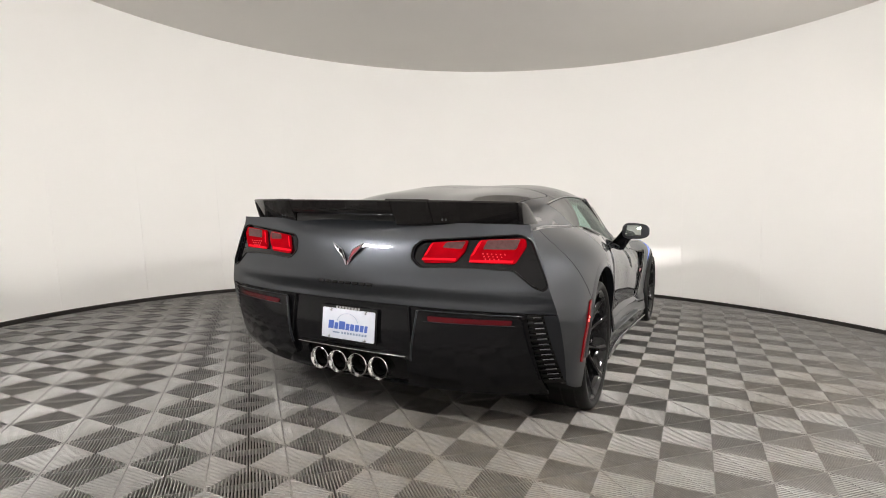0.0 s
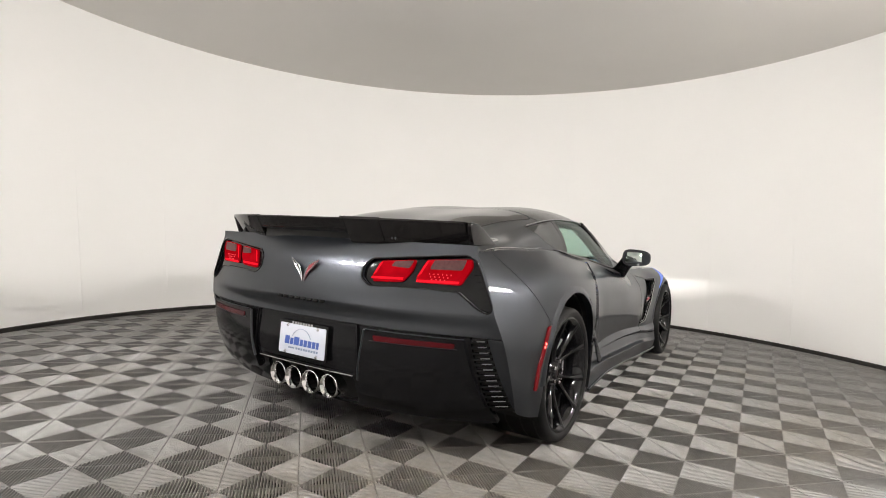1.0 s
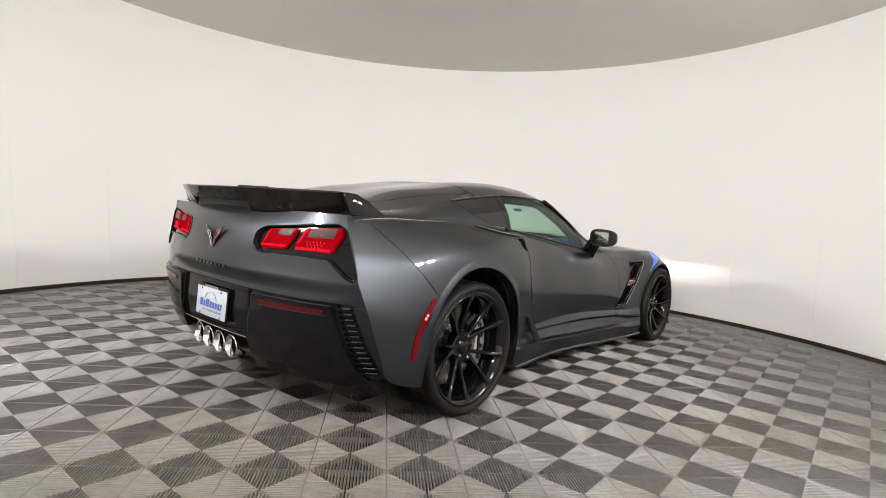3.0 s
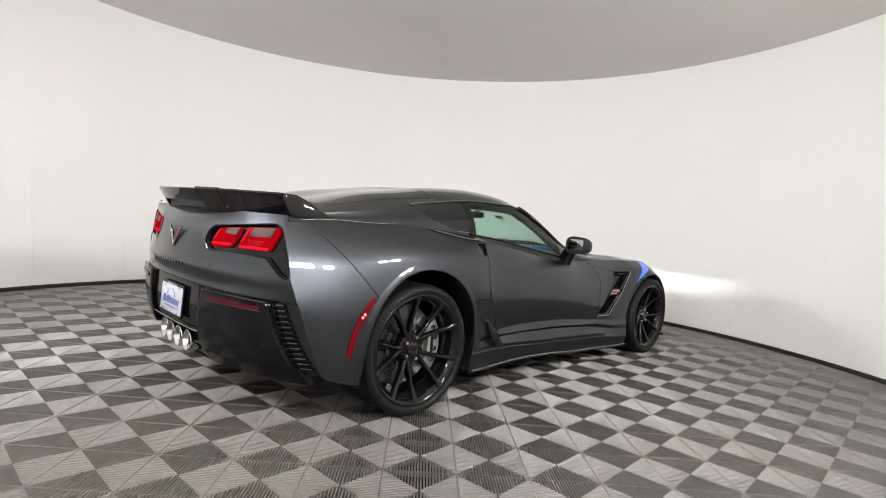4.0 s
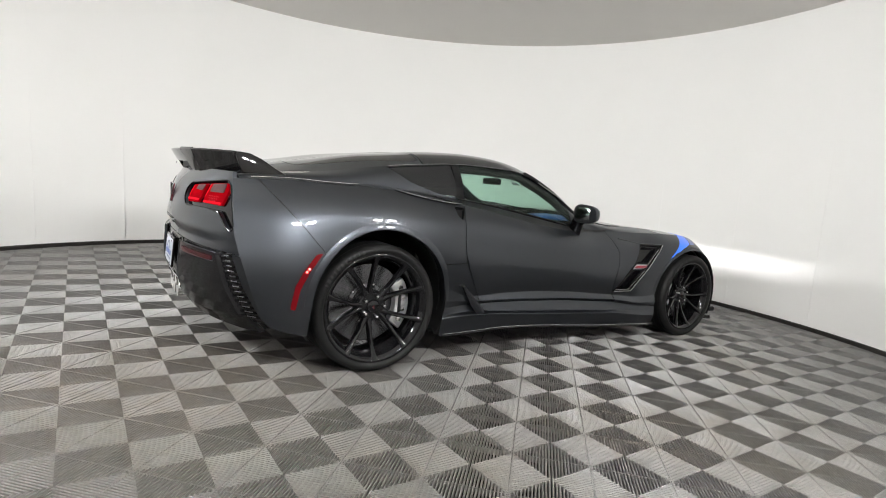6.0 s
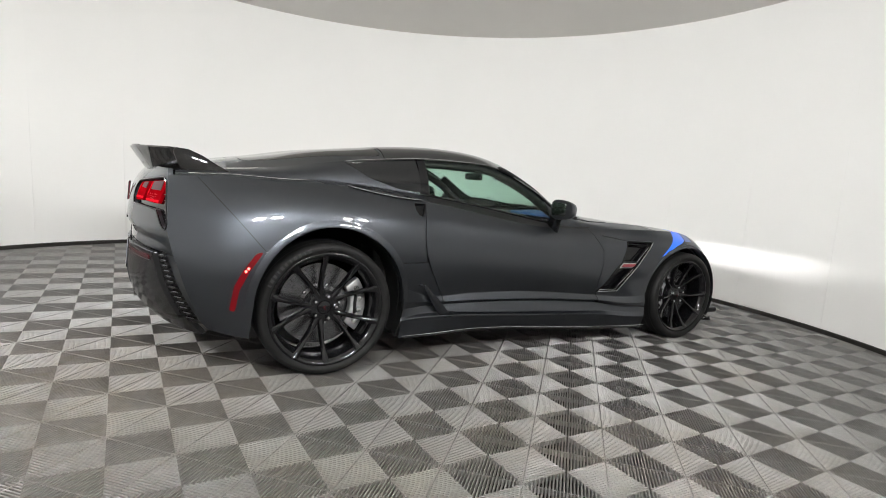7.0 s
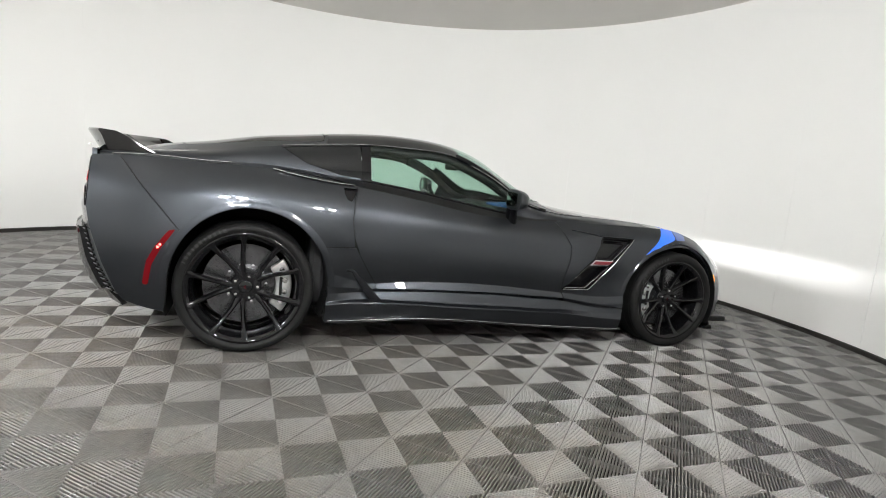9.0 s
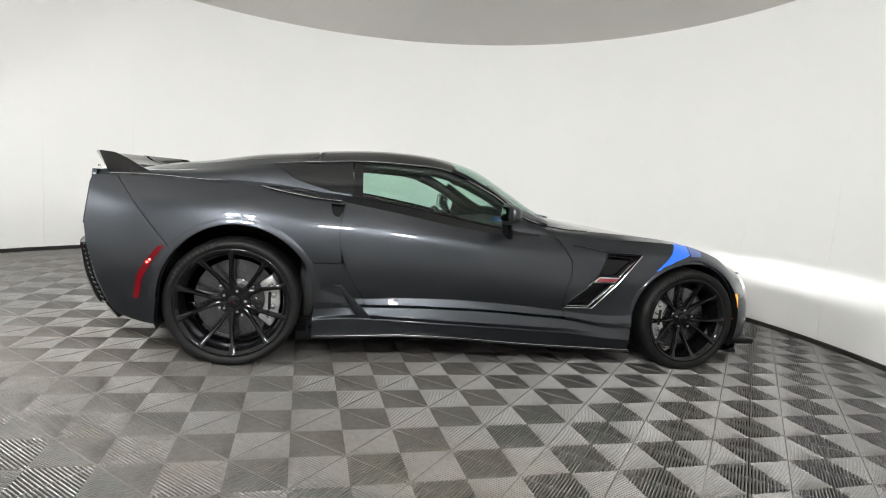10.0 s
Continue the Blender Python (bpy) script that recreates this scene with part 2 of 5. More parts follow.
def lay_tiles():
    places = tile_places()
    places.sort(key=lambda p: math.hypot(p[0] - 2.2, p[1] + 1.8))
    r = Matrix.Rotation(radians(GRID_TURN), 4, "Z")
    verts, faces = [], []
    tv = np.array(TILE_VERTS)
    rot = np.array(r.to_3x3())
    for n, (x, y) in enumerate(places):
        inside = math.hypot(x - CX, y - CY) < R_FOOT - 0.22
        if n < 300 and inside:
            ob = new("floor_tile", tile_mesh)
            ob.parent = floor
            ob.matrix_parent_inverse = Matrix.Translation((-CX, -CY, 0))
            ob.matrix_basis = Matrix.Translation((x, y, random.uniform(-0.0004, 0.0004))) @ r
        else:
            k = len(verts)
            verts.extend((tv @ rot.T + np.array((x - CX, y - CY, 0))).tolist())
            faces.extend(tuple(k + i for i in f) for f in TILE_FACES)
    rest_mesh = from_lists("floor_tiles", verts, faces, smooth=True)
    rest_mesh.set_sharp_from_angle(angle=radians(50))
    rest = part("floor_tiles", rest_mesh, M_TILE, floor)
    rest["kind"] = "stuff"


# ---- the car's skin ----
def pchip(xs, ys, x):
    """Smooth interpolation without overshoot, for a sorted list of knots."""
    n = len(xs)
    h = [xs[i + 1] - xs[i] for i in range(n - 1)]
    d = [(ys[i + 1] - ys[i]) / h[i] for i in range(n - 1)]
    if x <= xs[0]:
        return ys[0] + d[0] * (x - xs[0])
    if x >= xs[-1]:
        return ys[-1] + d[-1] * (x - xs[-1])
    i = max(k for k in range(n - 1) if xs[k] <= x)

    def slope(k):
        if k == 0:
            return d[0]
        if k == n - 1:
            return d[-1]
        return (d[k - 1] * h[k] + d[k] * h[k - 1]) / (h[k] + h[k - 1])
    t = (x - xs[i]) / h[i]
    m0, m1 = slope(i) * h[i], slope(i + 1) * h[i]
    return ((2 * t ** 3 - 3 * t ** 2 + 1) * ys[i] + (t ** 3 - 2 * t ** 2 + t) * m0
            + (-2 * t ** 3 + 3 * t ** 2) * ys[i + 1] + (t ** 3 - t ** 2) * m1)


# Sections across the right half, from the sill up to the middle of the roof. Rows: sill, skirt top, recess foot,
# recess head, strip, crease, low side, mid side, shoulder, belt, rail, roof shoulder, middle.
SECTIONS = {
    -2.05: "905 330  915 360  920 390  925 430  930 470  928 520  924 590  900 695  868 805  800 945  660 962  400 972  0 976",
    -1.85: "950 245  955 270  960 300  965 340  968 380  972 440  974 540  953 680  910 820  800 957  640 990  460 1018  0 1022",
    -1.60: "965 200  968 240  970 280  973 330  977 380  980 450  985 555  975 700  940 840  825 955  640 1018  480 1059  0 1070",
    -1.35: "970 180  972 220  973 270  975 330  978 390  980 460  985 565  981 710  949 845  832 957  620 1063  500 1106  0 1123",
    -1.10: "955 165  955 220  955 260  957 320  960 370  965 440  972 560  972 690  945 820  850 935  600 1104  500 1141  0 1166",
    -0.95: "936 160  946 262  936 276  935 320  940 360  942 430  955 550  958 680  935 800  852 915  590 1124  500 1160  0 1189",
    -0.80: "924 160  938 274  912 286  900 325  915 350  910 385  934 520  933 660  916 780  848 900  586 1142  500 1177  0 1208",
    -0.50: "912 172  930 268  898 280  880 330  910 350  893 390  914 500  916 645  899 760  842 862  582 1156  500 1193  0 1227",
    -0.20: "910 166  929 254  896 268  878 330  907 348  888 392  907 500  906 630  891 740  836 816  585 1140  480 1181  0 1221",
    0.05: "910 151  929 246  895 261  878 325  907 343  887 383  906 490  904 620  884 720  828 792  606 1036  420 1121  0 1177",
    0.30: "910 136  929 237  895 252  878 310  905 330  885 365  902 470  896 600  869 700  800 788  665 876  400 994  0 1055",
    0.50: "911 129  930 230  900 247  888 300  905 320  885 350  899 460  891 590  864 700  790 798  700 839  420 895  0 936",
    0.80: "918 122  934 200  920 230  915 260  915 290  890 330  890 440  895 580  865 710  790 800  700 835  420 845  0 858",
    1.10: "920 122  934 190  935 230  930 270  928 310  925 360  925 470  925 600  900 730  820 805  700 825  420 825  0 830",
    1.35: "935 150  935 200  935 240  935 280  935 330  935 380  940 480  940 610  910 725  820 795  700 805  420 800  0 800",
    1.60: "890 160  895 200  900 240  903 280  905 320  905 370  905 460  900 570  865 665  790 730  680 750  420 755  0 755",
    1.80: "810 170  820 200  825 240  830 280  832 320  832 370  825 440  810 520  770 595  700 650  600 680  400 695  0 700",
    2.00: "680 180  690 200  695 240  700 280  700 320  695 360  680 420  655 480  620 540  560 590  480 615  320 630  0 635",
    2.20: "380 190  400 210  410 240  415 270  415 300  410 340  400 380  380 420  350 460  310 490  260 505  170 515  0 520",
}
KNOTS = sorted(SECTIONS)
ROWS_X = [[float(SECTIONS[y].split()[2 * k]) / 1000 for y in KNOTS] for k in range(13)]
ROWS_Z = [[float(SECTIONS[y].split()[2 * k + 1]) / 1000 for y in KNOTS] for k in range(13)]
LEDGE = 0.15
LEDGE_Y = [-2.05, -1.85, -1.60, -1.35, -1.10, -0.75, -0.20, 0.15, 0.36, 0.60, 2.20]
LEDGE_IN = [0.0, 0.012, 0.050, 0.090, 0.112, 0.112, 0.070, 0.032, 0.0, 0.0, 0.0]
LEDGE_SWELL = [0.030, 0.026, 0.020, 0.018, 0.018, 0.018, 0.020, 0.022, 0.024, 0.0105, 0.0105]
SHARP_ROWS = (0, 1, 2, 3, 4, 5, 9, 10)
_cache = {}


def keys_at(y):
    key = round(y, 5)
    if key not in _cache:
        _cache[key] = [(pchip(KNOTS, ROWS_X[k], y), pchip(KNOTS, ROWS_Z[k], y)) for k in range(13)]
    return _cache[key]


def skin(y, r):
    """The place on the right half's skin at y and row r (a fraction runs between rows)."""
    keys = keys_at(y)
    i = min(11, int(r))
    t = r - i
    a, b = keys[i], keys[i + 1]

    def tangent(k, lo, hi):
        if k in SHARP_ROWS or k == lo:
            return None
        p, q = keys[k - 1], keys[k + 1]
        la, lb = math.dist(keys[k], p), math.dist(q, keys[k])
        return tuple(((keys[k][c] - p[c]) / la * lb + (q[c] - keys[k][c]) / lb * la) / (la + lb) for c in (0, 1))
    d = math.dist(a, b)
    line = tuple((b[c] - a[c]) / d for c in (0, 1))
    ta = tangent(i, 0, 12)
    tb = (-1.0, 0.0) if i + 1 == 12 else tangent(i + 1, 0, 12)
    if ta is None and tb is None:
        ta = tb = line
    elif ta is None:
        dot = sum(tb[c] * line[c] for c in (0, 1))
        ta = tuple(2 * dot * line[c] - tb[c] for c in (0, 1))
        ta = tuple(0.5 * ta[c] + 0.5 * line[c] for c in (0, 1))
    elif tb is None:
        dot = sum(ta[c] * line[c] for c in (0, 1))
        tb = tuple(2 * dot * line[c] - ta[c] for c in (0, 1))
        tb = tuple(0.5 * tb[c] + 0.5 * line[c] for c in (0, 1))
    h00, h10, h01, h11 = 2 * t ** 3 - 3 * t ** 2 + 1, t ** 3 - 2 * t ** 2 + t, -2 * t ** 3 + 3 * t ** 2, t ** 3 - t ** 2
    x, z = (h00 * a[c] + h10 * d * ta[c] + h01 * b[c] + h11 * d * tb[c] for c in (0, 1))
    if i == 9:
        # a ledge runs inward from the belt to the foot of the glass, which stands steeper
        step, swell = pchip(LEDGE_Y, LEDGE_IN, y), pchip(LEDGE_Y, LEDGE_SWELL, y)
        x -= step * (t / LEDGE if t < LEDGE else (1 - t) / (1 - LEDGE))
        bulge = math.sin(math.pi * max(0.0, t - LEDGE) / (1 - LEDGE)) if step > 0.001 else math.sin(math.pi * t)
        x += swell * bulge
        z += 0.34 * swell * bulge
    return Vector((x, y, z))


def linspace(a, b, n):
    return [a + (b - a) * i / (n - 1) for i in range(n)]


# the tail's corner leans forward towards the floor
CORNER_Z = [0.20, 0.24, 0.31, 0.45, 0.62, 0.70, 1.0]
CORNER_Y = [-1.86, -1.885, -1.945, -2.005, -2.062, -2.080, -2.080]


def corner_y(z):
    for i in range(len(CORNER_Z) - 1):
        if z <= CORNER_Z[i + 1]:
            t = max(0.0, (z - CORNER_Z[i]) / (CORNER_Z[i + 1] - CORNER_Z[i]))
            return CORNER_Y[i] + (CORNER_Y[i + 1] - CORNER_Y[i]) * t
    return CORNER_Y[-1]


def side_skin(y, r):
    """The skin with its rear end drawn forward to the leaning corner."""
    if y >= -1.65:
        return skin(y, r)
    v = skin(y, r)
    z = v.z
    for _ in range(3):
        v = skin(-1.65 - (-1.65 - y) * (-1.65 - corner_y(z)) / 0.40, r)
        z = v.z
    return v
from mathutils.bvhtree import BVHTree

OFF = 0.045   # the car's mid-plane lies at x = -OFF / 2


def surface(points, n, m, flip=False):
    """An open grid of points as (verts, faces, vertex normals)."""
    faces = grid_faces(n, m)
    if flip:
        faces = [f[::-1] for f in faces]
    me = from_lists("surface", points, faces)
    normals = [v.normal.copy() for v in me.vertices]
    bpy.data.meshes.remove(me)
    return [Vector(p) for p in points], faces, normals


def shell(surf, thick, n, m, lift=0.0):
    """A closed shell below an open grid."""
    verts, faces, normals = surf
    k = len(verts)
    out = [v + q * lift for v, q in zip(verts, normals)] + [v - q * thick for v, q in zip(verts, normals)]
    fs = list(faces) + [tuple(k + i for i in f[::-1]) for f in faces]
    edge = {}
    for f in faces:
        for a, b in zip(f, f[1:] + f[:1]):
            if (b, a) in edge:
                del edge[(b, a)]
            else:
                edge[(a, b)] = 1
    fs += [(b, a, k + a, k + b) for a, b in edge]
    return from_lists("shell", out, fs)


def prism(poly, axis, lo, hi):
    """A closed prism over a polygon. axis x: the polygon is (y, z); y: (x, z); z: (x, y)."""
    def at(p, d):
        return {"x": (d, p[0], p[1]), "y": (p[0], d, p[1]), "z": (p[0], p[1], d)}[axis]
    n = len(poly)
    verts = [at(p, lo) for p in poly] + [at(p, hi) for p in poly]
    bm = bmesh.new()
    vs = [bm.verts.new(v) for v in verts]
    bm.faces.new(vs[:n])
    bm.faces.new(vs[n:][::-1])
    for i in range(n):
        j = (i + 1) % n
        bm.faces.new((vs[j], vs[i], vs[n + i], vs[n + j]))
    bmesh.ops.recalc_face_normals(bm, faces=bm.faces[:])
    me = bpy.data.meshes.new("prism")
    bm.to_mesh(me)
    bm.free()
    return me


def bounds(me):
    co = np.empty(len(me.vertices) * 3)
    me.vertices.foreach_get("co", co)
    co = co.reshape(-1, 3)
    return co.min(axis=0), co.max(axis=0)


def cut_once(mesh, op, cutter, nudge, own):
    ob, c = new("carved", mesh), new("cutter", cutter)
    c.location = (0, nudge, nudge * 0.7)
    md = ob.modifiers.new("cut", "BOOLEAN")
    md.operation, md.object, md.solver, md.use_self = op, c, "EXACT", own
    dg = bpy.context.evaluated_depsgraph_get()
    dg.update()
    me = bpy.data.meshes.new_from_object(ob.evaluated_get(dg))
    bpy.data.objects.remove(ob)
    bpy.data.objects.remove(c)
    return me


def carve(mesh, cutters):
    """Cuts a closed mesh: cutters are (operation, closed mesh); a cut that fails is tried again, slightly moved."""
    for op, cutter in cutters:
        lo, hi = bounds(cutter)
        for nudge, own in ((0, False), (0.0004, False), (-0.0005, False), (0, True), (0.0009, True), (-0.0011, False), (0.0017, False), (-0.0021, False), (0.0027, True), (-0.0033, True)):
            me = cut_once(mesh, op, cutter, nudge, own)
            if len(me.polygons) == 0:
                continue
            if op == "INTERSECT":
                a, b = bounds(me)
                if (a > lo - 0.002).all() and (b < hi + 0.002).all():
                    break
            elif (len(me.vertices), len(me.polygons)) != (len(mesh.vertices), len(mesh.polygons)) and len(me.polygons) > 0.5 * len(mesh.polygons):
                break
        else:
            print("CUT FAILED", op, lo, hi)
        mesh = me
    return mesh


def sleek(me, surf, mirror=False):
    """Gives a cut shell the smooth normals of the surface that it came from."""
    verts, faces, normals = surf
    tree = BVHTree.FromPolygons(verts, faces)
    mapped = []
    cache = {}
    for p in me.polygons:
        p.use_smooth = True
    for p in me.polygons:
        for li in p.loop_indices:
            vi = me.loops[li].vertex_index
            if vi not in cache:
                co = me.vertices[vi].co
                hit, nrm, fi, dist = tree.find_nearest(co)
                f = faces[fi]
                w = [1.0 / ((verts[i] - hit).length_squared + 1e-7) for i in f]
                q = Vector((0, 0, 0))
                for i, wi in zip(f, w):
                    q += normals[i] * wi
                cache[vi] = q.normalized()
            q = cache[vi]
            mapped.append(q if q.dot(p.normal) > 0.5 else p.normal.copy())
    me.normals_split_custom_set(mapped)
    return me


def mirrored(me):
    """A copy of a mesh on the other side of the car, with its normals."""
    old = [Vector(c.vector) for c in me.corner_normals]
    verts = [(-v.co.x - OFF, v.co.y, v.co.z) for v in me.vertices]
    faces, normals = [], []
    for p in me.polygons:
        idx = list(p.loop_indices)[::-1]
        faces.append(tuple(me.loops[i].vertex_index for i in idx))
        normals += [Vector((-old[i].x, old[i].y, old[i].z)) for i in idx]
    out = from_lists(me.name, verts, faces, smooth=True)
    for m in me.materials:
        out.materials.append(m)
    out.normals_split_custom_set(normals)
    return out


def both(name, me, material, parent, label=""):
    """The part on the right side and its mirror image on the left."""
    me.materials.clear()
    me.materials.append(material)
    a = part(name, me, material, parent, label)
    b = part(name, mirrored(me), material, parent, label)
    return a, b


def tube(path, radius, segments=8, name="tube", flat=1.0, up=Vector((0, 0, 1))):
    """A closed tube along points; flat squeezes it along up."""
    path = [Vector(p) for p in path]
    verts, faces = [], []
    n = len(path)
    for i, p in enumerate(path):
        d = (path[min(i + 1, n - 1)] - path[max(i - 1, 0)]).normalized()
        s = d.cross(up).normalized()
        u = s.cross(d)
        r = radius[i] if isinstance(radius, (list, tuple)) else radius
        for k in range(segments):
            a = 2 * math.pi * k / segments
            verts.append(p + s * (r * math.cos(a)) + u * (r * flat * math.sin(a)))
    for i in range(n - 1):
        for k in range(segments):
            q = (k + 1) % segments
            faces.append((i * segments + k, i * segments + q, (i + 1) * segments + q, (i + 1) * segments + k))
    faces.append(tuple(range(segments))[::-1])
    faces.append(tuple((n - 1) * segments + k for k in range(segments)))
    bm = bmesh.new()
    vs = [bm.verts.new(v) for v in verts]
    for f in faces:
        bm.faces.new([vs[i] for i in f])
    bmesh.ops.recalc_face_normals(bm, faces=bm.faces[:])
    me = bpy.data.meshes.new(name)
    bm.to_mesh(me)
    bm.free()
    me.polygons.foreach_set("use_smooth", [True] * len(me.polygons))
    me.set_sharp_from_angle(angle=radians(50))
    return me


def extruded(poly, depth, m, bevel=0.0, name="piece", segments=2):
    """A polygon (u, v) with thickness along its own z, bevelled, set at the pose m."""
    bm = bmesh.new()
    vs = [bm.verts.new((u, v, 0)) for u, v in poly]
    f = bm.faces.new(vs)
    if f.normal.z < 0:
        f.normal_flip()
    top = bmesh.ops.extrude_face_region(bm, geom=[f])
    bmesh.ops.translate(bm, vec=(0, 0, depth), verts=[v for v in top["geom"] if isinstance(v, bmesh.types.BMVert)])
    bmesh.ops.recalc_face_normals(bm, faces=bm.faces[:])
    if bevel:
        bmesh.ops.bevel(bm, geom=bm.edges[:], offset=bevel, segments=segments, affect="EDGES", profile=0.5)
    bmesh.ops.transform(bm, matrix=m, verts=bm.verts[:])
    me = bpy.data.meshes.new(name)
    bm.to_mesh(me)
    bm.free()
    me.polygons.foreach_set("use_smooth", [True] * len(me.polygons))
    me.set_sharp_from_angle(angle=radians(35))
    return me


def rounded(poly, r, n=4):
    """A polygon with its corners rounded by r."""
    out = []
    k = len(poly)
    for i in range(k):
        p, a, b = Vector(poly[i]), Vector(poly[i - 1]), Vector(poly[(i + 1) % k])
        da, db = (a - p), (b - p)
        ra, rb = min(r, da.length * 0.45), min(r, db.length * 0.45)
        s, e = p + da.normalized() * ra, p + db.normalized() * rb
        for j in range(n + 1):
            t = j / n
            out.append(tuple(s * (1 - t) ** 2 + p * 2 * t * (1 - t) + e * t ** 2))
    return out


# ---- more materials ----
M_SKIRT = mat("dark_gloss_skirt", (0.007, 0.0075, 0.009), rough=0.25, spec=0.32, fine=0.15, fine_scale=1500)
M_TRIM = mat("bright_trim", (0.55, 0.55, 0.56), rough=0.18, metal=1.0)
M_CHROME = mat("chrome", (0.62, 0.62, 0.62), rough=0.10, metal=1.0)
M_TYRE = mat("black_tyre_rubber", (0.007, 0.007, 0.007), rough=0.55, spec=0.2, var=0.2, scale=14, bump=0.15, bump_scale=220)
M_RIM = mat("gloss_black_alloy", (0.004, 0.004, 0.0045), rough=0.08, spec=0.4, var=0.1, scale=20)
M_DISC = mat("machined_iron_disc", (0.12, 0.12, 0.125), rough=0.26, metal=0.95, var=0.5, scale=14)
M_CALIPER = mat("silver_caliper", (0.50, 0.50, 0.50), rough=0.28, metal=0.8, var=0.25, scale=40)
M_NUT = mat("steel_nut", (0.55, 0.55, 0.55), rough=0.22, metal=1.0)
M_GLASS_DARK = mat("black_tinted_glass", (0.006, 0.0065, 0.007), rough=0.05, spec=0.45)
M_BLUE = mat("bright_blue_stripe", (0.010, 0.15, 0.95), rough=0.3, coat=1.0)
M_BLUE2 = mat("faded_blue_stripe", (0.035, 0.085, 0.30), rough=0.3, coat=1.0)
M_REDTRIM = mat("red_trim", (0.20, 0.022, 0.032), rough=0.3, coat=0.3)
M_LENS = mat("red_tail_lens", (0.15, 0.001, 0.003), rough=0.3, spec=0.0, emit=(1.0, 0.005, 0.018), emit_strength=0.09, var=0.7, scale=15)
M_DOT = mat("lit_red_dot", (0.3, 0.01, 0.015), emit=(1.0, 0.05, 0.06), emit_strength=0.28)
M_LENS_LIT = mat("lit_red_lens", (0.25, 0.003, 0.006), rough=0.25, spec=0.0, emit=(1.0, 0.014, 0.03), emit_strength=0.6)
M_LENS_DARK = mat("dark_red_lens", (0.045, 0.003, 0.005), rough=0.15, spec=0.3)
M_LENS_GREY = mat("smoked_lens", (0.055, 0.026, 0.026), rough=0.35, spec=0.08, var=0.5, scale=60)
M_LED = mat("red_led", (1.0, 0.1, 0.1), emit=(1.0, 0.10, 0.08), emit_strength=6.0)
M_MARK = mat("red_side_marker", (0.075, 0.002, 0.004), rough=0.15, spec=0.15, emit=(1.0, 0.01, 0.02), emit_strength=0.04)
M_AMBER = mat("amber_marker", (0.8, 0.22, 0.02), rough=0.2, coat=0.8, emit=(1.0, 0.35, 0.05), emit_strength=1.2)
M_PLATE = mat("white_plate", (0.38, 0.40, 0.45), rough=0.35, var=0.05, scale=20)
M_INK = mat("blue_ink", (0.03, 0.07, 0.26), rough=0.4)
M_INK2 = mat("grey_ink", (0.13, 0.16, 0.22), rough=0.4)
M_LEATHER = mat("black_leather", (0.02, 0.02, 0.021), rough=0.5, var=0.2, scale=12, bump=0.3, bump_scale=160)
M_MIRROR = mat("mirror_glass", (0.42, 0.46, 0.44), rough=0.02, metal=1.0)


def clear_glass(name, tint):
    m = bpy.data.materials.new(name)
    m.use_nodes = True
    nt = m.node_tree
    nt.nodes.remove(nt.nodes["Principled BSDF"])
    tr = nt.nodes.new("ShaderNodeBsdfTransparent")
    tr.inputs[0].default_value = (*tint, 1)
    gl = nt.nodes.new("ShaderNodeBsdfGlossy")
    gl.inputs["Roughness"].default_value = 0.03
    lw = nt.nodes.new("ShaderNodeLayerWeight")
    lw.inputs[0].default_value = 0.5
    pw = nt.nodes.new("ShaderNodeMath")
    pw.operation, pw.inputs[1].default_value = "POWER", 5.0
    fr = nt.nodes.new("ShaderNodeMath")
    fr.operation, fr.inputs[1].default_value, fr.inputs[2].default_value = "MULTIPLY_ADD", 0.5, 0.025
    nt.links.new(lw.outputs["Facing"], pw.inputs[0])
    nt.links.new(pw.outputs[0], fr.inputs[0])
    mx = nt.nodes.new("ShaderNodeMixShader")
    nt.links.new(fr.outputs[0], mx.inputs[0])
    nt.links.new(tr.outputs[0], mx.inputs[1])
    nt.links.new(gl.outputs[0], mx.inputs[2])
    nt.links.new(mx.outputs[0], nt.nodes["Material Output"].inputs[0])
    return m


M_GLASS = clear_glass("green_tinted_glass", (0.80, 0.90, 0.855))

# ---- the car: body panels ----
car = new("sports_car")
tagged(car, "dark grey metallic sports coupe with black wheels and rear wing", "car")
# the car stands turned a degree against the room
car.matrix_basis = Matrix.Translation((0.98, -1.6, 0)) @ Matrix.Rotation(radians(1.0), 4, "Z") @ Matrix.Translation((-0.98, 1.6154, 0)) @ Matrix.Diagonal((1, 1.011, 1, 1))

YS = sorted(set([round(v, 4) for v in linspace(-2.05, 2.2, 150)]))
RS = sorted(set([0, 0.35, 0.7] + [k + d for k in (1, 2, 3, 4, 5) for d in (-0.06, 0, 0.06)] + [k + 0.5 for k in range(1, 5)]
                + [5 + i / 8 for i in range(1, 32)] + [8.97, 9]))
SIDE = surface([side_skin(y, r) for y in YS for r in RS], len(YS), len(RS), flip=True)
if SIDE[2][len(SIDE[2]) // 2].x < 0:
    SIDE = surface([side_skin(y, r) for y in YS for r in RS], len(YS), len(RS))


def arch(cy, cz, r, foot=-0.05, n=28, rear=None, front=None):
    rear, front = rear or r, front or r
    pts = []
    for i in range(n + 1):
        a = math.pi * i / n
        w = front if a < math.pi / 2 else rear
        pts.append((cy + w * math.cos(a), cz + r * math.sin(a)))
    return [(cy + front - 0.012, foot)] + pts + [(cy - rear - 0.03, foot)]


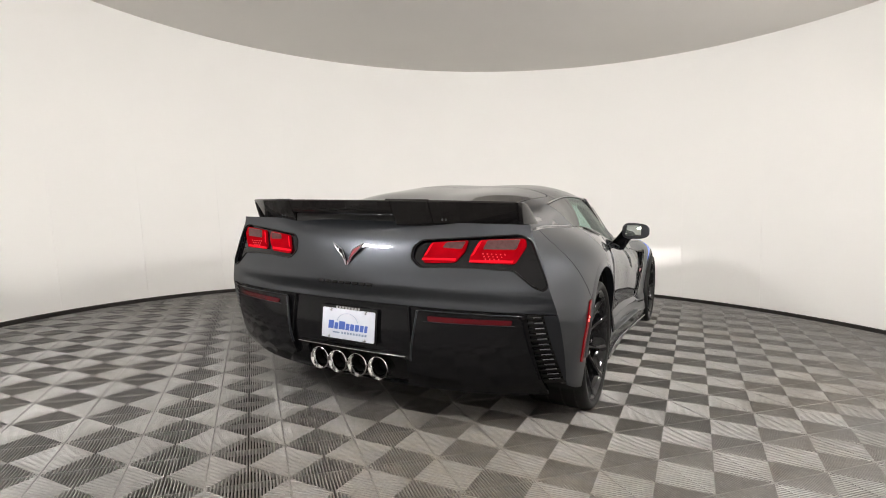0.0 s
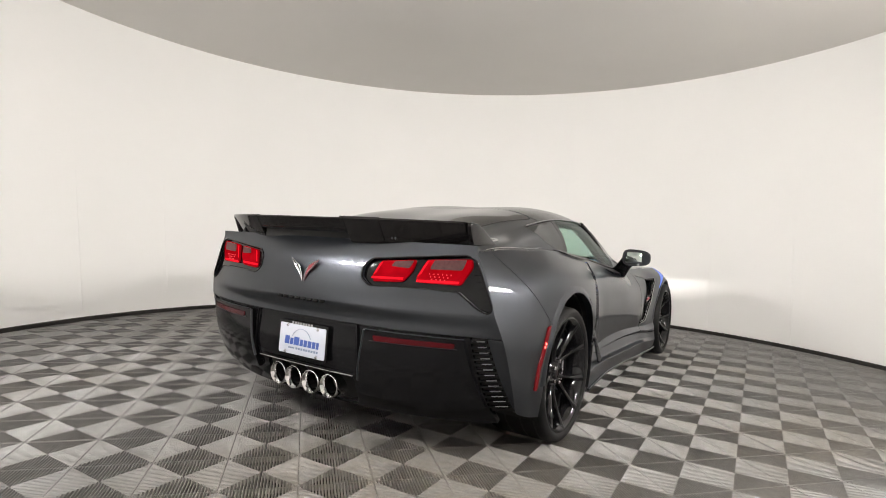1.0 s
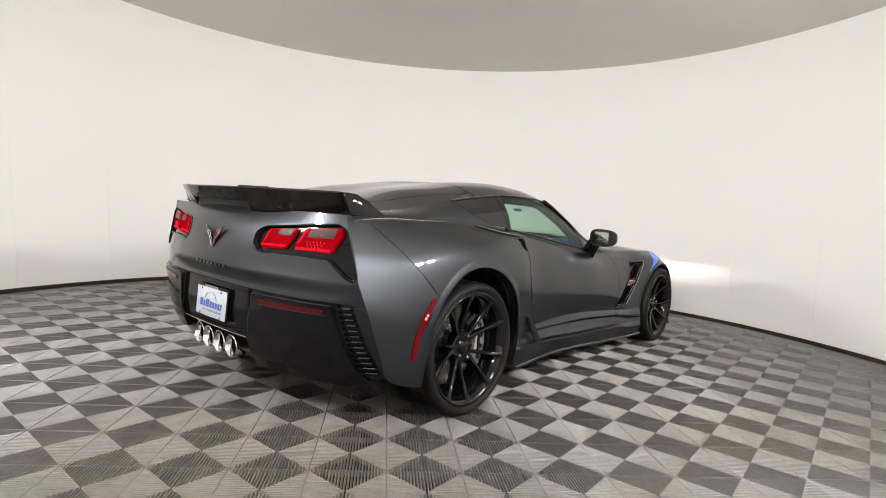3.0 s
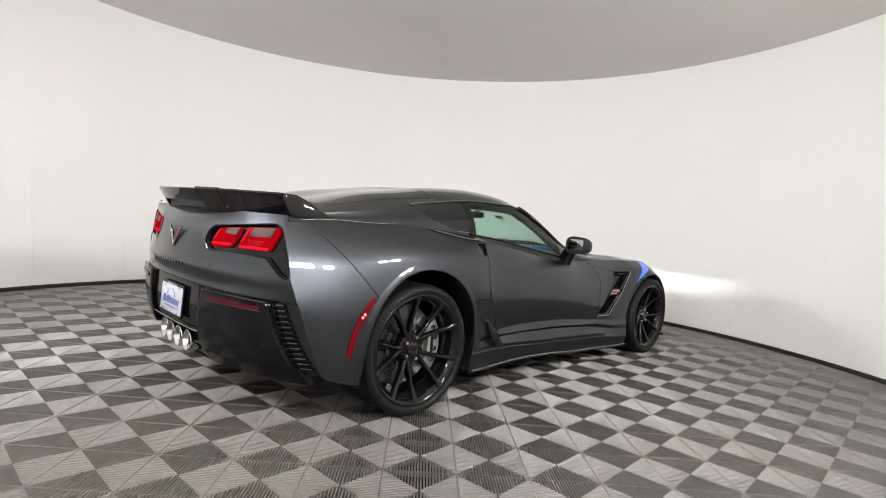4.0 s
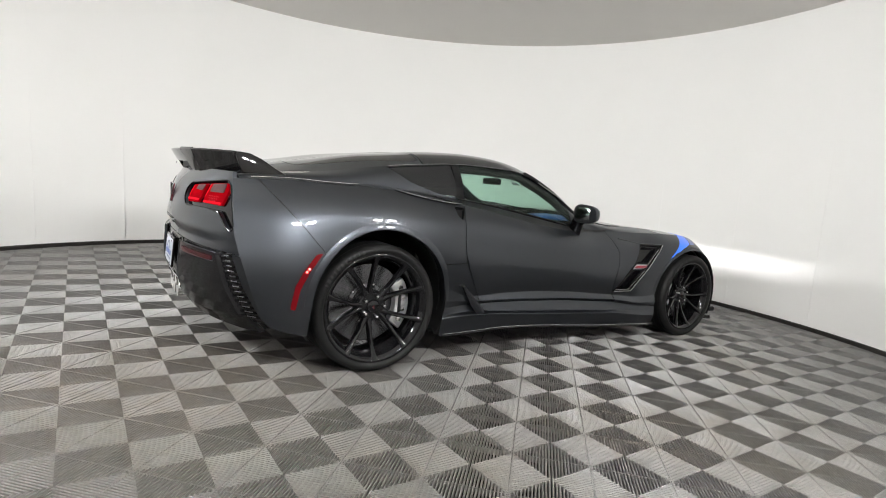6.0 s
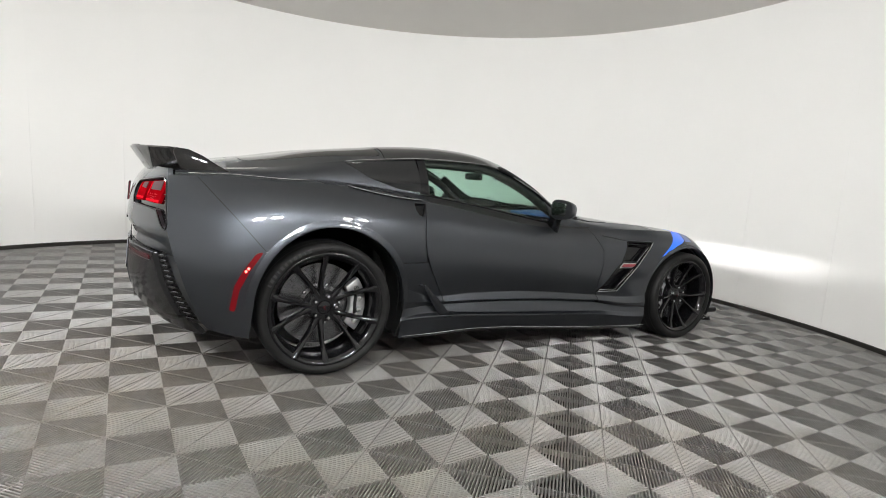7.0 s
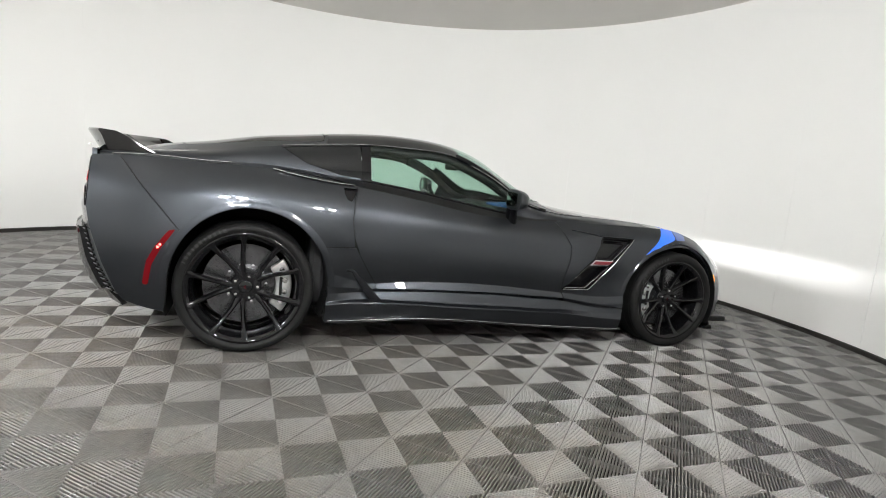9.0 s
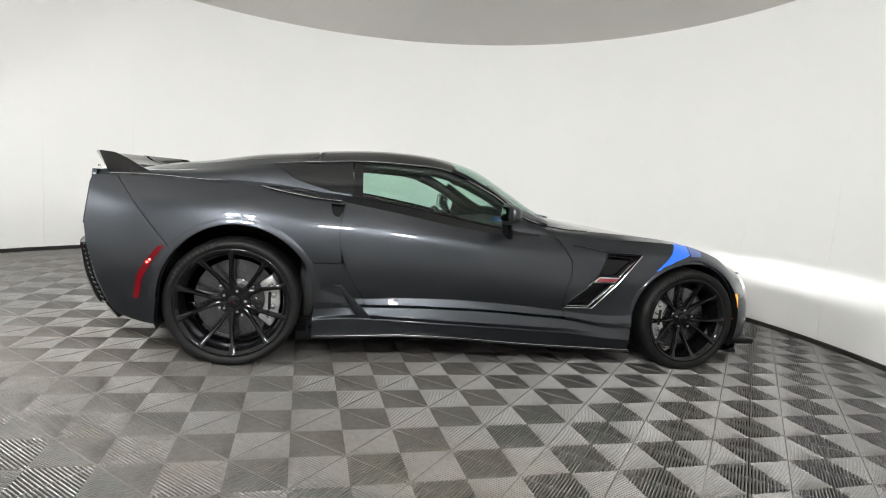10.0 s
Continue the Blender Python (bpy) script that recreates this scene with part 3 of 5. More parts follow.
ARCH_R = arch(-1.362, 0.360, 0.394, rear=0.366, front=0.398)
ARCH_F = arch(1.350, 0.325, 0.370, rear=0.390, front=0.375)
SEAM = [(-1.997, 1.10), (-1.982, 0.968), (-1.897, 0.872), (-1.800, 0.765), (-1.712, 0.665), (-1.62, 0.56), (-1.60, -0.1)]
GAP_R = [(-0.822, 1.0), (-0.827, 0.901), (-0.846, 0.827), (-0.853, 0.72), (-0.838, 0.629), (-0.802, 0.538), (-0.747, 0.447), (-0.70, 0.377), (-0.692, 0.345)]
GAP_F = [(0.395, 1.0), (0.411, 0.836), (0.475, 0.756), (0.535, 0.657), (0.535, 0.57), (0.504, 0.464), (0.497, 0.377), (0.515, 0.32)]
SILL = [(y, skin(y, 3.92).z) for y in linspace(-0.66, 0.48, 9)]


def shift(pts, dy, dz=0.0):
    return [(y + dy, z + dz) for y, z in pts]


e = 0.0025
side_shell = shell(SIDE, 0.005, len(YS), len(RS))
GILL = [(0.776, 0.718), (0.986, 0.720), (0.962, 0.690), (0.850, 0.548), (0.690, 0.376), (0.503, 0.376), (0.664, 0.530), (0.716, 0.580)]
cut_wheels = carve(side_shell, [("DIFFERENCE", prism(GILL, "x", 0.2, 1.4)), ("DIFFERENCE", prism(ARCH_R, "x", 0.2, 1.4)), ("DIFFERENCE", prism(ARCH_F, "x", 0.2, 1.4))])


def panel(poly, extra=()):
    return sleek(carve(cut_wheels.copy(), [("INTERSECT", prism(poly, "x", 0.2, 1.4)), *extra]), SIDE)


HANDLE = [(-0.905, 0.892), (-0.832, 0.890), (-0.843, 0.852), (-0.862, 0.822), (-0.888, 0.832), (-0.902, 0.860)]
quarter_poly = shift(SEAM[:-1], e) + [(-1.5, 0.4), (-1.10, 0.4), (-1.10, 0.575), (-0.835, 0.581)] + shift([p for p in GAP_R[:-1] if p[1] > 0.6][::-1], -e)
door_poly = shift(GAP_R, e) + [(y, z + e) for y, z in SILL] + shift(GAP_F[::-1], -e)
fender_poly = shift(GAP_F, e) + [(0.52, 0.30), (0.70, 0.285), (1.0, 0.262), (1.3, 0.25), (1.3, -0.1), (2.3, -0.1), (2.3, 1.1)]
skirt_poly = [(-1.10, -0.1), (-1.10, 0.570), (-0.825, 0.576)] + shift([p for p in GAP_R if p[1] < 0.55], -e) + [(y, z - e) for y, z in SILL] + [(0.515, 0.295), (0.70, 0.280), (1.0, 0.257), (1.05, 0.25), (1.05, -0.1)]
bumper_poly = [(-2.3, -0.1), (-2.3, 1.1)] + shift(SEAM, -e)

both("rear_quarter_panel", panel(quarter_poly, [("DIFFERENCE", prism(HANDLE, "x", 0.2, 1.4))]), M_PAINT, car)
door_r, door_l = both("door", panel(door_poly), M_PAINT, car)
both("front_fender", panel(fender_poly), M_PAINT, car)
both("side_skirt", panel(skirt_poly), M_PAINT, car)
both("bumper_corner", panel(bumper_poly), M_PAINT, car)

# dark inner body, seen only through gaps and vents
INNER = surface([Vector((v.x * 0.955 - 0.012, v.y * 0.985, v.z - 0.004)) for v in (side_skin(y, r) for y in linspace(-2.0, 2.1, 50) for r in linspace(0, 9, 22))], 50, 22, flip=True)
if INNER[2][500].x < 0:
    INNER = (INNER[0], [f[::-1] for f in INNER[1]], [-q for q in INNER[2]])
both("inner_body", carve(shell(INNER, 0.01, 50, 22), [("DIFFERENCE", prism(shift(ARCH_R, 0), "x", 0.2, 1.4)), ("DIFFERENCE", prism(ARCH_F, "x", 0.2, 1.4))]), M_SATIN, car)
under = box_bm(-0.80, 0.80, -1.66, 2.0, 0.145, 0.185, bevel=0.01)
under_me = bpy.data.meshes.new("underbody")
under.to_mesh(under_me)
under.free()
part("underbody", carve(under_me, [("DIFFERENCE", prism(arch(1.355, 0.33, 0.4), "x", 0.52, 1.2)), ("DIFFERENCE", prism(arch(-1.355, 0.33, 0.4), "x", 0.52, 1.2)),
                                     ("DIFFERENCE", prism(arch(1.355, 0.33, 0.4), "x", -1.2, -0.52)), ("DIFFERENCE", prism(arch(-1.355, 0.33, 0.4), "x", -1.2, -0.52))]), M_SATIN, car)


def liner(cy, cz, r, x0, x1):
    verts, faces = [], []
    n = 24
    for i in range(n + 1):
        a = radians(-25 + 230 * i / n)
        for x, k in ((x1, 1), (x0, 1), (x0, 0.02)):
            verts.append((x, cy + r * k * math.cos(a), cz + r * k * math.sin(a)))
    for i in range(n):
        for j in range(2):
            faces.append((i * 3 + j, i * 3 + j + 1, i * 3 + 4 + j, i * 3 + 3 + j))
    return from_lists("liner", verts, faces, smooth=True)


both("wheel_arch_liner", liner(-1.362, 0.360, 0.402, 0.50, 0.955), M_SATIN, car)
both("wheel_arch_liner", liner(1.350, 0.325, 0.385, 0.50, 0.915), M_SATIN, car)

# ---- upper skin: roof, glass, hood ----
UR = [10 + i / 16 for i in range(32)] + [12]
pts = []
for y in YS:
    right = [skin(y, r) for r in UR]
    pts += right + [Vector((-v.x - OFF * min(1.0, v.x / 0.4), v.y, v.z)) for v in right[-2::-1]]
UW = 2 * len(UR) - 1
TOP = surface(pts, len(YS), UW, flip=True)
if TOP[2][len(TOP[2]) // 2].z < 0:
    TOP = surface(pts, len(YS), UW)
top_shell = shell(TOP, 0.012, len(YS), UW)


def bow(y_mid, y_side, lo=-0.85, hi=0.85, n=17):
    return [(x, y_mid + (y_side - y_mid) * (abs(x) / 0.7) ** 2) for x in linspace(lo, hi, n)]


def slab(back, front, extra=()):
    return carve(top_shell.copy(), [("INTERSECT", prism(back + front[::-1], "z", 0.2, 1.6)), *extra])


def off(pts, d):
    return [(x, y + d) for x, y in pts]


HEADER = bow(-0.17, -0.13)
COWL = bow(0.66, 0.26)
HATCH_F, HATCH_R = bow(-0.93, -1.00), bow(-1.80, -1.74)
M_ROOF = mat("black_glass_roof", (0.008, 0.009, 0.010), rough=0.15, spec=0.3)
part("roof", sleek(slab(off(HATCH_F, e), off(HEADER, -e)), TOP), M_ROOF, car, "gloss black roof panel")
part("windshield", sleek(slab(off(HEADER, e), off(COWL, -e)), TOP), M_GLASS, car, "clear green-tinted windshield").visible_shadow = False
part("hood", sleek(slab(off(COWL, e), bow(2.19, 2.19)), TOP), M_PAINT, car)
hatch_hole = rounded([(-0.56, -0.98), (0.56, -0.98), (0.50, -1.74), (-0.50, -1.74)], 0.06)
hatch = slab(bow(-2.06, -2.06), off(HATCH_F, -e), [("DIFFERENCE", prism(hatch_hole, "z", 0.2, 1.6))])
part("hatch", sleek(hatch, TOP), M_PAINT, car)
glass_hole = rounded([(-0.555, -0.985), (0.555, -0.985), (0.495, -1.735), (-0.495, -1.735)], 0.06)
part("rear_window", sleek(carve(top_shell.copy(), [("INTERSECT", prism(glass_hole, "z", 0.2, 1.6))]), TOP), M_GLASS_DARK, car, "black tinted rear hatch glass")

# ---- side of the cabin ----
GY = [y for y in YS if -2.05 <= y <= 0.47]
GR = [9 + LEDGE + (1 - LEDGE) * i / 14 for i in range(15)]
CAB = surface([skin(y, r) for y in GY for r in GR], len(GY), len(GR), flip=True)
if CAB[2][len(CAB[2]) // 2].x < 0:
    CAB = surface([skin(y, r) for y in GY for r in GR], len(GY), len(GR))
cab_shell = shell(CAB, 0.008, len(GY), len(GR))


def cab(poly, extra=()):
    return sleek(carve(cab_shell.copy(), [("INTERSECT", prism(poly, "x", 0.2, 1.4)), *extra]), CAB)


SHELF = surface([skin(y, r) for y in GY for r in linspace(9, 9 + LEDGE, 5)], len(GY), 5, flip=True)
if SHELF[2][len(SHELF[2]) // 2].z < 0:
    SHELF = surface([skin(y, r) for y in GY for r in linspace(9, 9 + LEDGE, 5)], len(GY), 5)
shelf_shell = shell(SHELF, 0.006, len(GY), 5)
for shelf_name, y0, y1 in (("shoulder_ledge", -2.1, -0.785), ("door_ledge", -0.781, 0.48)):
    both(shelf_name, sleek(carve(shelf_shell.copy(), [("INTERSECT", prism([(y0, 0.5), (y0, 1.3), (y1, 1.3), (y1, 0.5)], "x", 0.2, 1.4))]), SHELF), M_PAINT if y1 < 0 else M_SATIN, car)
QUARTER_GLASS = [(-1.235, 1.083), (-1.0, 1.128), (-0.79, 1.16), (-0.775, 0.945), (-0.90, 0.952), (-1.10, 1.005)]
DOOR_GLASS = [(-0.735, 1.30), (-0.715, 0.80), (0.115, 0.60), (0.150, 0.90), (0.150, 1.30)]
both("sail_panel", cab([(-2.1, 0.7), (-2.1, 1.2), (-0.80, 1.2), (-0.785, 0.7)], [("DIFFERENCE", prism(QUARTER_GLASS, "x", 0.2, 1.4))]), M_PAINT, car)
inset = [(y * 0.985 - 0.0145, z * 0.985 + 0.0155) for y, z in QUARTER_GLASS]
both("quarter_window", cab(inset), M_GLASS_DARK, car, "black tinted quarter window")
both("door_pillar", cab([(-0.783, 1.3), (-0.783, 0.7), (-0.719, 0.7), (-0.737, 1.3)]), M_BLACK, car, "gloss black door pillar")
gr, gl = both("door_window", cab(DOOR_GLASS), M_GLASS, car, "green-tinted side window")
gr.visible_shadow = gl.visible_shadow = False
both("mirror_sail", cab([(0.119, 0.6), (0.154, 0.90), (0.154, 1.30), (0.48, 1.30), (0.48, 0.6)]), M_PAINT, car)

# top of the front fender, between shoulder and hood
FY = [y for y in YS if y >= 0.43]
FTOP = surface([skin(y, r) for y in FY for r in linspace(9, 10, 9)], len(FY), 9, flip=True)
if FTOP[2][len(FTOP[2]) // 2].z < 0:
    FTOP = surface([skin(y, r) for y in FY for r in linspace(9, 10, 9)], len(FY), 9)
both("fender_top", sleek(shell(FTOP, 0.005, len(FY), 9), FTOP), M_PAINT, car)

# ---- tail ----
TAIL_Z = [0.20, 0.25, 0.40, 0.60, 0.645, 0.665, 0.685, 0.70, 0.74, 0.80, 0.85, 0.90, 0.945, 0.972]
TAIL_Y = [-2.13, -2.165, -2.222, -2.224, -2.227, -2.239, -2.248, -2.249, -2.246, -2.237, -2.226, -2.206, -2.174, -2.150]
EDGE = [side_skin(-2.05, r) for r in linspace(0, 9, 60)]
EDGE_Z, EDGE_X = [v.z for v in EDGE], [v.x for v in EDGE]


def lerp_list(xs, ys, x):
    if x <= xs[0]:
        return ys[0]
    for i in range(len(xs) - 1):
        if x <= xs[i + 1]:
            return ys[i] + (ys[i + 1] - ys[i]) * (x - xs[i]) / (xs[i + 1] - xs[i])
    return ys[-1]


def tail_y(x, z):
    mid = pchip(TAIL_Z, TAIL_Y, z)
    half = lerp_list(EDGE_Z, EDGE_X, z)
    return mid + (corner_y(z) - mid) * min(1.0, abs(x + OFF / 2) / (half + OFF / 2)) ** (2.8 - 0.9 * min(1.0, max(0.0, (z - 0.60) / 0.12)))


TZ = sorted(set(linspace(0.22, 0.972, 44) + [0.66, 0.672, 0.68, 0.69, 0.695]))
TU = linspace(-1, 1, 61)


def tail_surface(zs, lift=0.0):
    pts = []
    for z in zs:
        half = lerp_list(EDGE_Z, EDGE_X, z)
        row = [u * (half + OFF / 2) - OFF / 2 for u in TU]
        pts += [Vector((x, tail_y(x, z) - lift, z)) for x in row]
    s = surface(pts, len(zs), len(TU))
    if s[2][len(pts) // 2].y > 0:
        s = surface(pts, len(zs), len(TU), flip=True)
    return s


TAIL = tail_surface(TZ)
tail_shell = shell(TAIL, 0.02, len(TZ), len(TU))
LAMP_R = rounded([(0.305, 0.812), (0.308, 0.862), (0.342, 0.893), (0.762, 0.930), (0.806, 0.908), (0.884, 0.722), (0.868, 0.700), (0.825, 0.716), (0.742, 0.781), (0.345, 0.778)], 0.014, 3)
VENT_R = [(0.794, 0.592), (0.866, 0.600), (0.945, 0.285), (0.850, 0.278)]


def flipx(poly):
    return [(-x - OFF, z) for x, z in poly[::-1]]


def rear(poly, extra=(), src=None):
    return sleek(carve((src or tail_shell).copy(), [("INTERSECT", prism(poly, "y", -2.6, -1.8)), *extra]), TAIL)


fascia = part("rear_fascia", rear([(-1.0, 0.6), (-0.79, 0.604), (0.79, 0.604), (1.0, 0.6), (1.0, 1.0), (-1.0, 1.0)],
                                   [("DIFFERENCE", prism(LAMP_R, "y", -2.6, -1.8)), ("DIFFERENCE", prism(flipx(LAMP_R), "y", -2.6, -1.8))]), M_PAINT, car)
corner = rear([(0.868, 0.597), (1.0, 0.597), (1.0, 0.2), (0.952, 0.2)])
both("lower_corner", corner, M_PAINT, car)
TIPS = [(-0.285, 0.364), (0.285, 0.364), (0.272, 0.228), (-0.272, 0.228)]
part("lower_bumper", rear([(-0.80, 0.600), (0.80, 0.600), (0.862, 0.20), (-0.862, 0.20)], [("DIFFERENCE", prism(rounded(TIPS, 0.03), "y", -2.6, -1.8))]), M_BUMPER, car, "gloss black lower rear bumper")
# raised black side pods
pod_src = shell(tail_surface(linspace(0.24, 0.61, 20), 0.022), 0.02, 20, len(TU))
POD = rounded([(0.352, 0.588), (0.784, 0.590), (0.845, 0.300), (0.74, 0.265), (0.305, 0.300)], 0.012, 3)
pod = carve(pod_src, [("INTERSECT", prism(POD, "y", -2.6, -1.8))])
pod_r, pod_l = both("bumper_pod", sleek(pod, TAIL), M_BUMPER, car, "gloss black bumper side panel")


def on_tail(poly, lift, depth, bevel=0.0, n=10):
    """A plate that follows the tail's surface over a polygon (x, z)."""
    zs_ = [p[1] for p in poly]
    lo, hi = max(0.22, min(zs_) - 0.02), min(0.972, max(zs_) + 0.02)
    rows = linspace(lo, hi, n)
    src = tail_surface(rows, lift)
    return sleek(carve(shell(src, depth, n, len(TU)), [("INTERSECT", prism(poly, "y", -2.6, -1.8))]), src)


def bar_on_tail(a, b, radius, lift, n=9):
    return tube([Vector((x, tail_y(x, z) - lift, z)) for x, z in zip(linspace(a[0], b[0], n), linspace(a[1], b[1], n))], radius, 8)


# reflectors, edge trims and slats
REFL = [(0.400, 0.570), (0.755, 0.574), (0.752, 0.554), (0.405, 0.548)]
both("rear_reflector", on_tail(rounded(REFL, 0.006), 0.027, 0.012), M_LENS_DARK, car, "dark red rear reflector strip")
both("reflector_trim", bar_on_tail((0.385, 0.545), (0.765, 0.551), 0.0012, 0.0245), M_PAINT, car)
both("pod_trim", bar_on_tail((0.35, 0.592), (0.79, 0.594), 0.0018, 0.021), M_PAINT, car)
both("pod_edge", tube([Vector((x, tail_y(x, z) - 0.019, z)) for x, z in zip(linspace(0.350, 0.318, 6), linspace(0.588, 0.36, 6))], 0.006, 8), M_PAINT, car)
both("bumper_vent", on_tail(VENT_R, -0.012, 0.02), M_SATIN, car, "black slatted bumper outlet")
M_SLAT = mat("grey_slat_edge", (0.14, 0.14, 0.145), rough=0.3, metal=0.9)
for i in range(13):
    t = i / 12
    z = 0.578 - 0.278 * t
    x0, x1 = 0.806 + 0.046 * t, 0.864 + 0.058 * t
    sl = on_tail([(x0, z), (x1, z + 0.004), (x1, z + 0.014), (x0, z + 0.009)], 0.008, 0.020, n=6)
    both("vent_slat", sl, M_BLACK, car)
    both("slat_edge", bar_on_tail((x0 + 0.024, z + 0.0105), (x1 - 0.003, z + 0.0135), 0.0022, 0.0086, 5), M_SLAT, car)

# tail lamps
LENS_IN = [(0.357, 0.822), (0.386, 0.885), (0.545, 0.899), (0.535, 0.850), (0.500, 0.803), (0.362, 0.795)]
LENS_OUT = [(0.560, 0.830), (0.594, 0.902), (0.779, 0.915), (0.787, 0.882), (0.746, 0.806), (0.563, 0.806)]
GREY_IN = [(0.440, 0.866), (0.455, 0.889), (0.538, 0.895), (0.523, 0.862)]
GREY_OUT = [(0.614, 0.864), (0.628, 0.903), (0.762, 0.911), (0.748, 0.868)]


def tail_lamp():
    made = []
    for side in (1, -1):
        k = (lambda p: p) if side == 1 else flipx
        lamp = part("tail_lamp", on_tail(k(LAMP_R), -0.016, 0.012), M_BLACK, car, "glowing red tail lamp in a black housing")
        for poly in (LENS_IN, LENS_OUT):
            part("lens", on_tail(k(rounded(poly, 0.012)), -0.003, 0.012), M_LENS, lamp, "lit red lens")
        for poly in (GREY_IN, GREY_OUT):
            part("lens_window", on_tail(k(rounded(poly, 0.008)), 0.0005, 0.004), M_LENS_GREY, lamp, "smoky clear lens window")
        for i in range(5):
            z = 0.852 - 0.027 * i
            x = 0.790 + 0.013 * i
            p = [(x, z), (x + 0.030, z + 0.002), (x + 0.031, z + 0.0055), (x, z + 0.0035)]
            part("lamp_slat", on_tail(k(p), -0.004, 0.010, n=5), M_BLACK, lamp)
        rim = [Vector((x, tail_y(x, z) - 0.001, z)) for x, z in k(LAMP_R)]
        part("housing_rim", tube(rim + rim[:1], 0.004, 6), M_BLACK, lamp)
        for bar in (((0.352, 0.808), (0.500, 0.812)), ((0.560, 0.808), (0.738, 0.812)), ((0.566, 0.832), (0.592, 0.890)), ((0.361, 0.824), (0.384, 0.874))):
            (ax, az), (bx, bz) = bar
            strip = k([(ax, az), (bx, bz), (bx + (0.004 if az < 0.815 else 0.012), bz + 0.010), (ax + (0.004 if az < 0.815 else 0.012), az + 0.010)])
            part("light_guide", on_tail(strip, -0.0022, 0.004, n=5), M_LENS_LIT, lamp)
        for row in range(3):
            for c in range(6 - row):
                x, z = 0.615 + 0.018 * c + 0.006 * row, 0.845 - 0.011 * row
                d = lathe("led_dot", [(0.0001, 0.001), (0.0026, 0.0008), (0.0034, 0)], 8)
                o = part("led_dot", d, M_DOT, lamp)
                o.matrix_basis = Matrix.Translation((x if side > 0 else -x - OFF, tail_y(x, z) + 0.0025, z)) @ pose(0, 0, 0, 90, 0, 0)
        made.append(lamp)
    return made


tail_lamp()

# emblem, name bars, plate
EM = Matrix.Translation((-0.016, -2.2380, 0.815)) @ pose(0, 0, 0, 90 - 4, 0, 0)
badge = new("emblem")
badge.parent = car
badge["label"] = "black and red winged emblem"
for poly, m_ in (([(-0.004, -0.050), (-0.030, -0.005), (-0.056, 0.015), (-0.082, 0.052), (-0.058, 0.036), (-0.030, 0.020), (-0.012, -0.015), (0.0, -0.034)], M_BLACK),
                 ([(0.004, -0.050), (0.030, -0.005), (0.056, 0.017), (0.086, 0.054), (0.060, 0.040), (0.030, 0.024), (0.012, -0.012), (0.0, -0.034)], M_REDTRIM)):
    part("wing", extruded(poly, 0.0085 if m_ is M_TRIM else 0.006, EM, 0.0012, "wing"), m_, badge)
for outline in ([(-0.004, -0.050), (-0.030, -0.005), (-0.056, 0.015), (-0.082, 0.052), (-0.058, 0.036), (-0.030, 0.020), (-0.012, -0.015)],
                [(0.004, -0.050), (0.030, -0.005), (0.056, 0.017), (0.086, 0.054), (0.060, 0.040), (0.030, 0.024), (0.012, -0.012)]):
    part("outline", tube([EM @ Vector((u, v, 0.007)) for u, v in outline + outline[:1]], 0.0022, 6), M_TRIM, badge)
for i in range(6):
    u, v = -0.070 + 0.0105 * i, 0.037 - 0.0125 * i
    part("check", extruded([(u, v), (u + 0.008, v + 0.002), (u + 0.010, v - 0.006), (u + 0.002, v - 0.008)], 0.0018, EM @ pose(0, 0, 0.0062)), M_PLATE if i % 2 else M_BLACK, badge)
nb = new("name_script")
nb.parent = car
nb["label"] = "dark raised name script shown as bars"
for i in range(8):
    x = -0.180 + 0.039 * i
    part("bar", extruded([(0, 0), (0.030, 0), (0.033, 0.014), (0.003, 0.014)], 0.004, Matrix.Translation((x, tail_y(x + 0.016, 0.685) + 0.001, 0.677)) @ pose(0, 0, 0, 90, 0, 0), 0.001), M_BLACK, nb)

plate = new("licence_plate")
plate.parent = car
PM = Matrix.Translation((-0.008, -2.2335, 0.488)) @ pose(0, 0, 0, 90 - 3, 0, 0)
plate["label"] = "white dealer plate in a black frame"
part("plate_frame", extruded(rounded([(-0.160, -0.083), (0.160, -0.083), (0.160, 0.083), (-0.160, 0.083)], 0.012), 0.010, PM, 0.002), M_BLACK, plate)
part("plate_sheet", extruded(rounded([(-0.149, -0.070), (0.149, -0.070), (0.149, 0.070), (-0.149, 0.070)], 0.008), 0.003, PM @ pose(0, 0, 0.0095), 0.0005), M_PLATE, plate)
PT = PM @ pose(0, 0, 0.0127)


def mark(x0, z0, x1, z1, m_, lean=0.0):
    part("bar", extruded([(x0, z0), (x1, z0), (x1 + lean, z1), (x0 + lean, z1)], 0.0008, PT), m_, plate)


for i, w in enumerate((0.030, 0.020, 0.034, 0.020, 0.021, 0.022, 0.020, 0.016)):
    x = -0.112 + sum((0.030, 0.020, 0.034, 0.020, 0.021, 0.022, 0.020, 0.016)[:i]) + 0.0055 * i
    mark(x, -0.026, x + w, 0.004 + (0.008 if i in (0, 2) else 0), M_INK, 0.003)
for i in range(9):
    mark(-0.035 + 0.0165 * i, -0.046, -0.024 + 0.0165 * i, -0.036, M_INK2)
mark(-0.085, -0.045, -0.045, -0.038, M_INK2)
arc_pts = [PT @ Vector((0.062 * math.cos(a) - 0.003, 0.055 * math.sin(a) - 0.004, 0.0006)) for a in linspace(radians(18), radians(162), 20)]
part("arc", tube(arc_pts, 0.0022, 6, flat=0.4), M_INK2, plate)
for i in range(8):
    mark(-0.070 + 0.0175 * i, 0.0715, -0.058 + 0.0175 * i, 0.0815, M_TRIM)
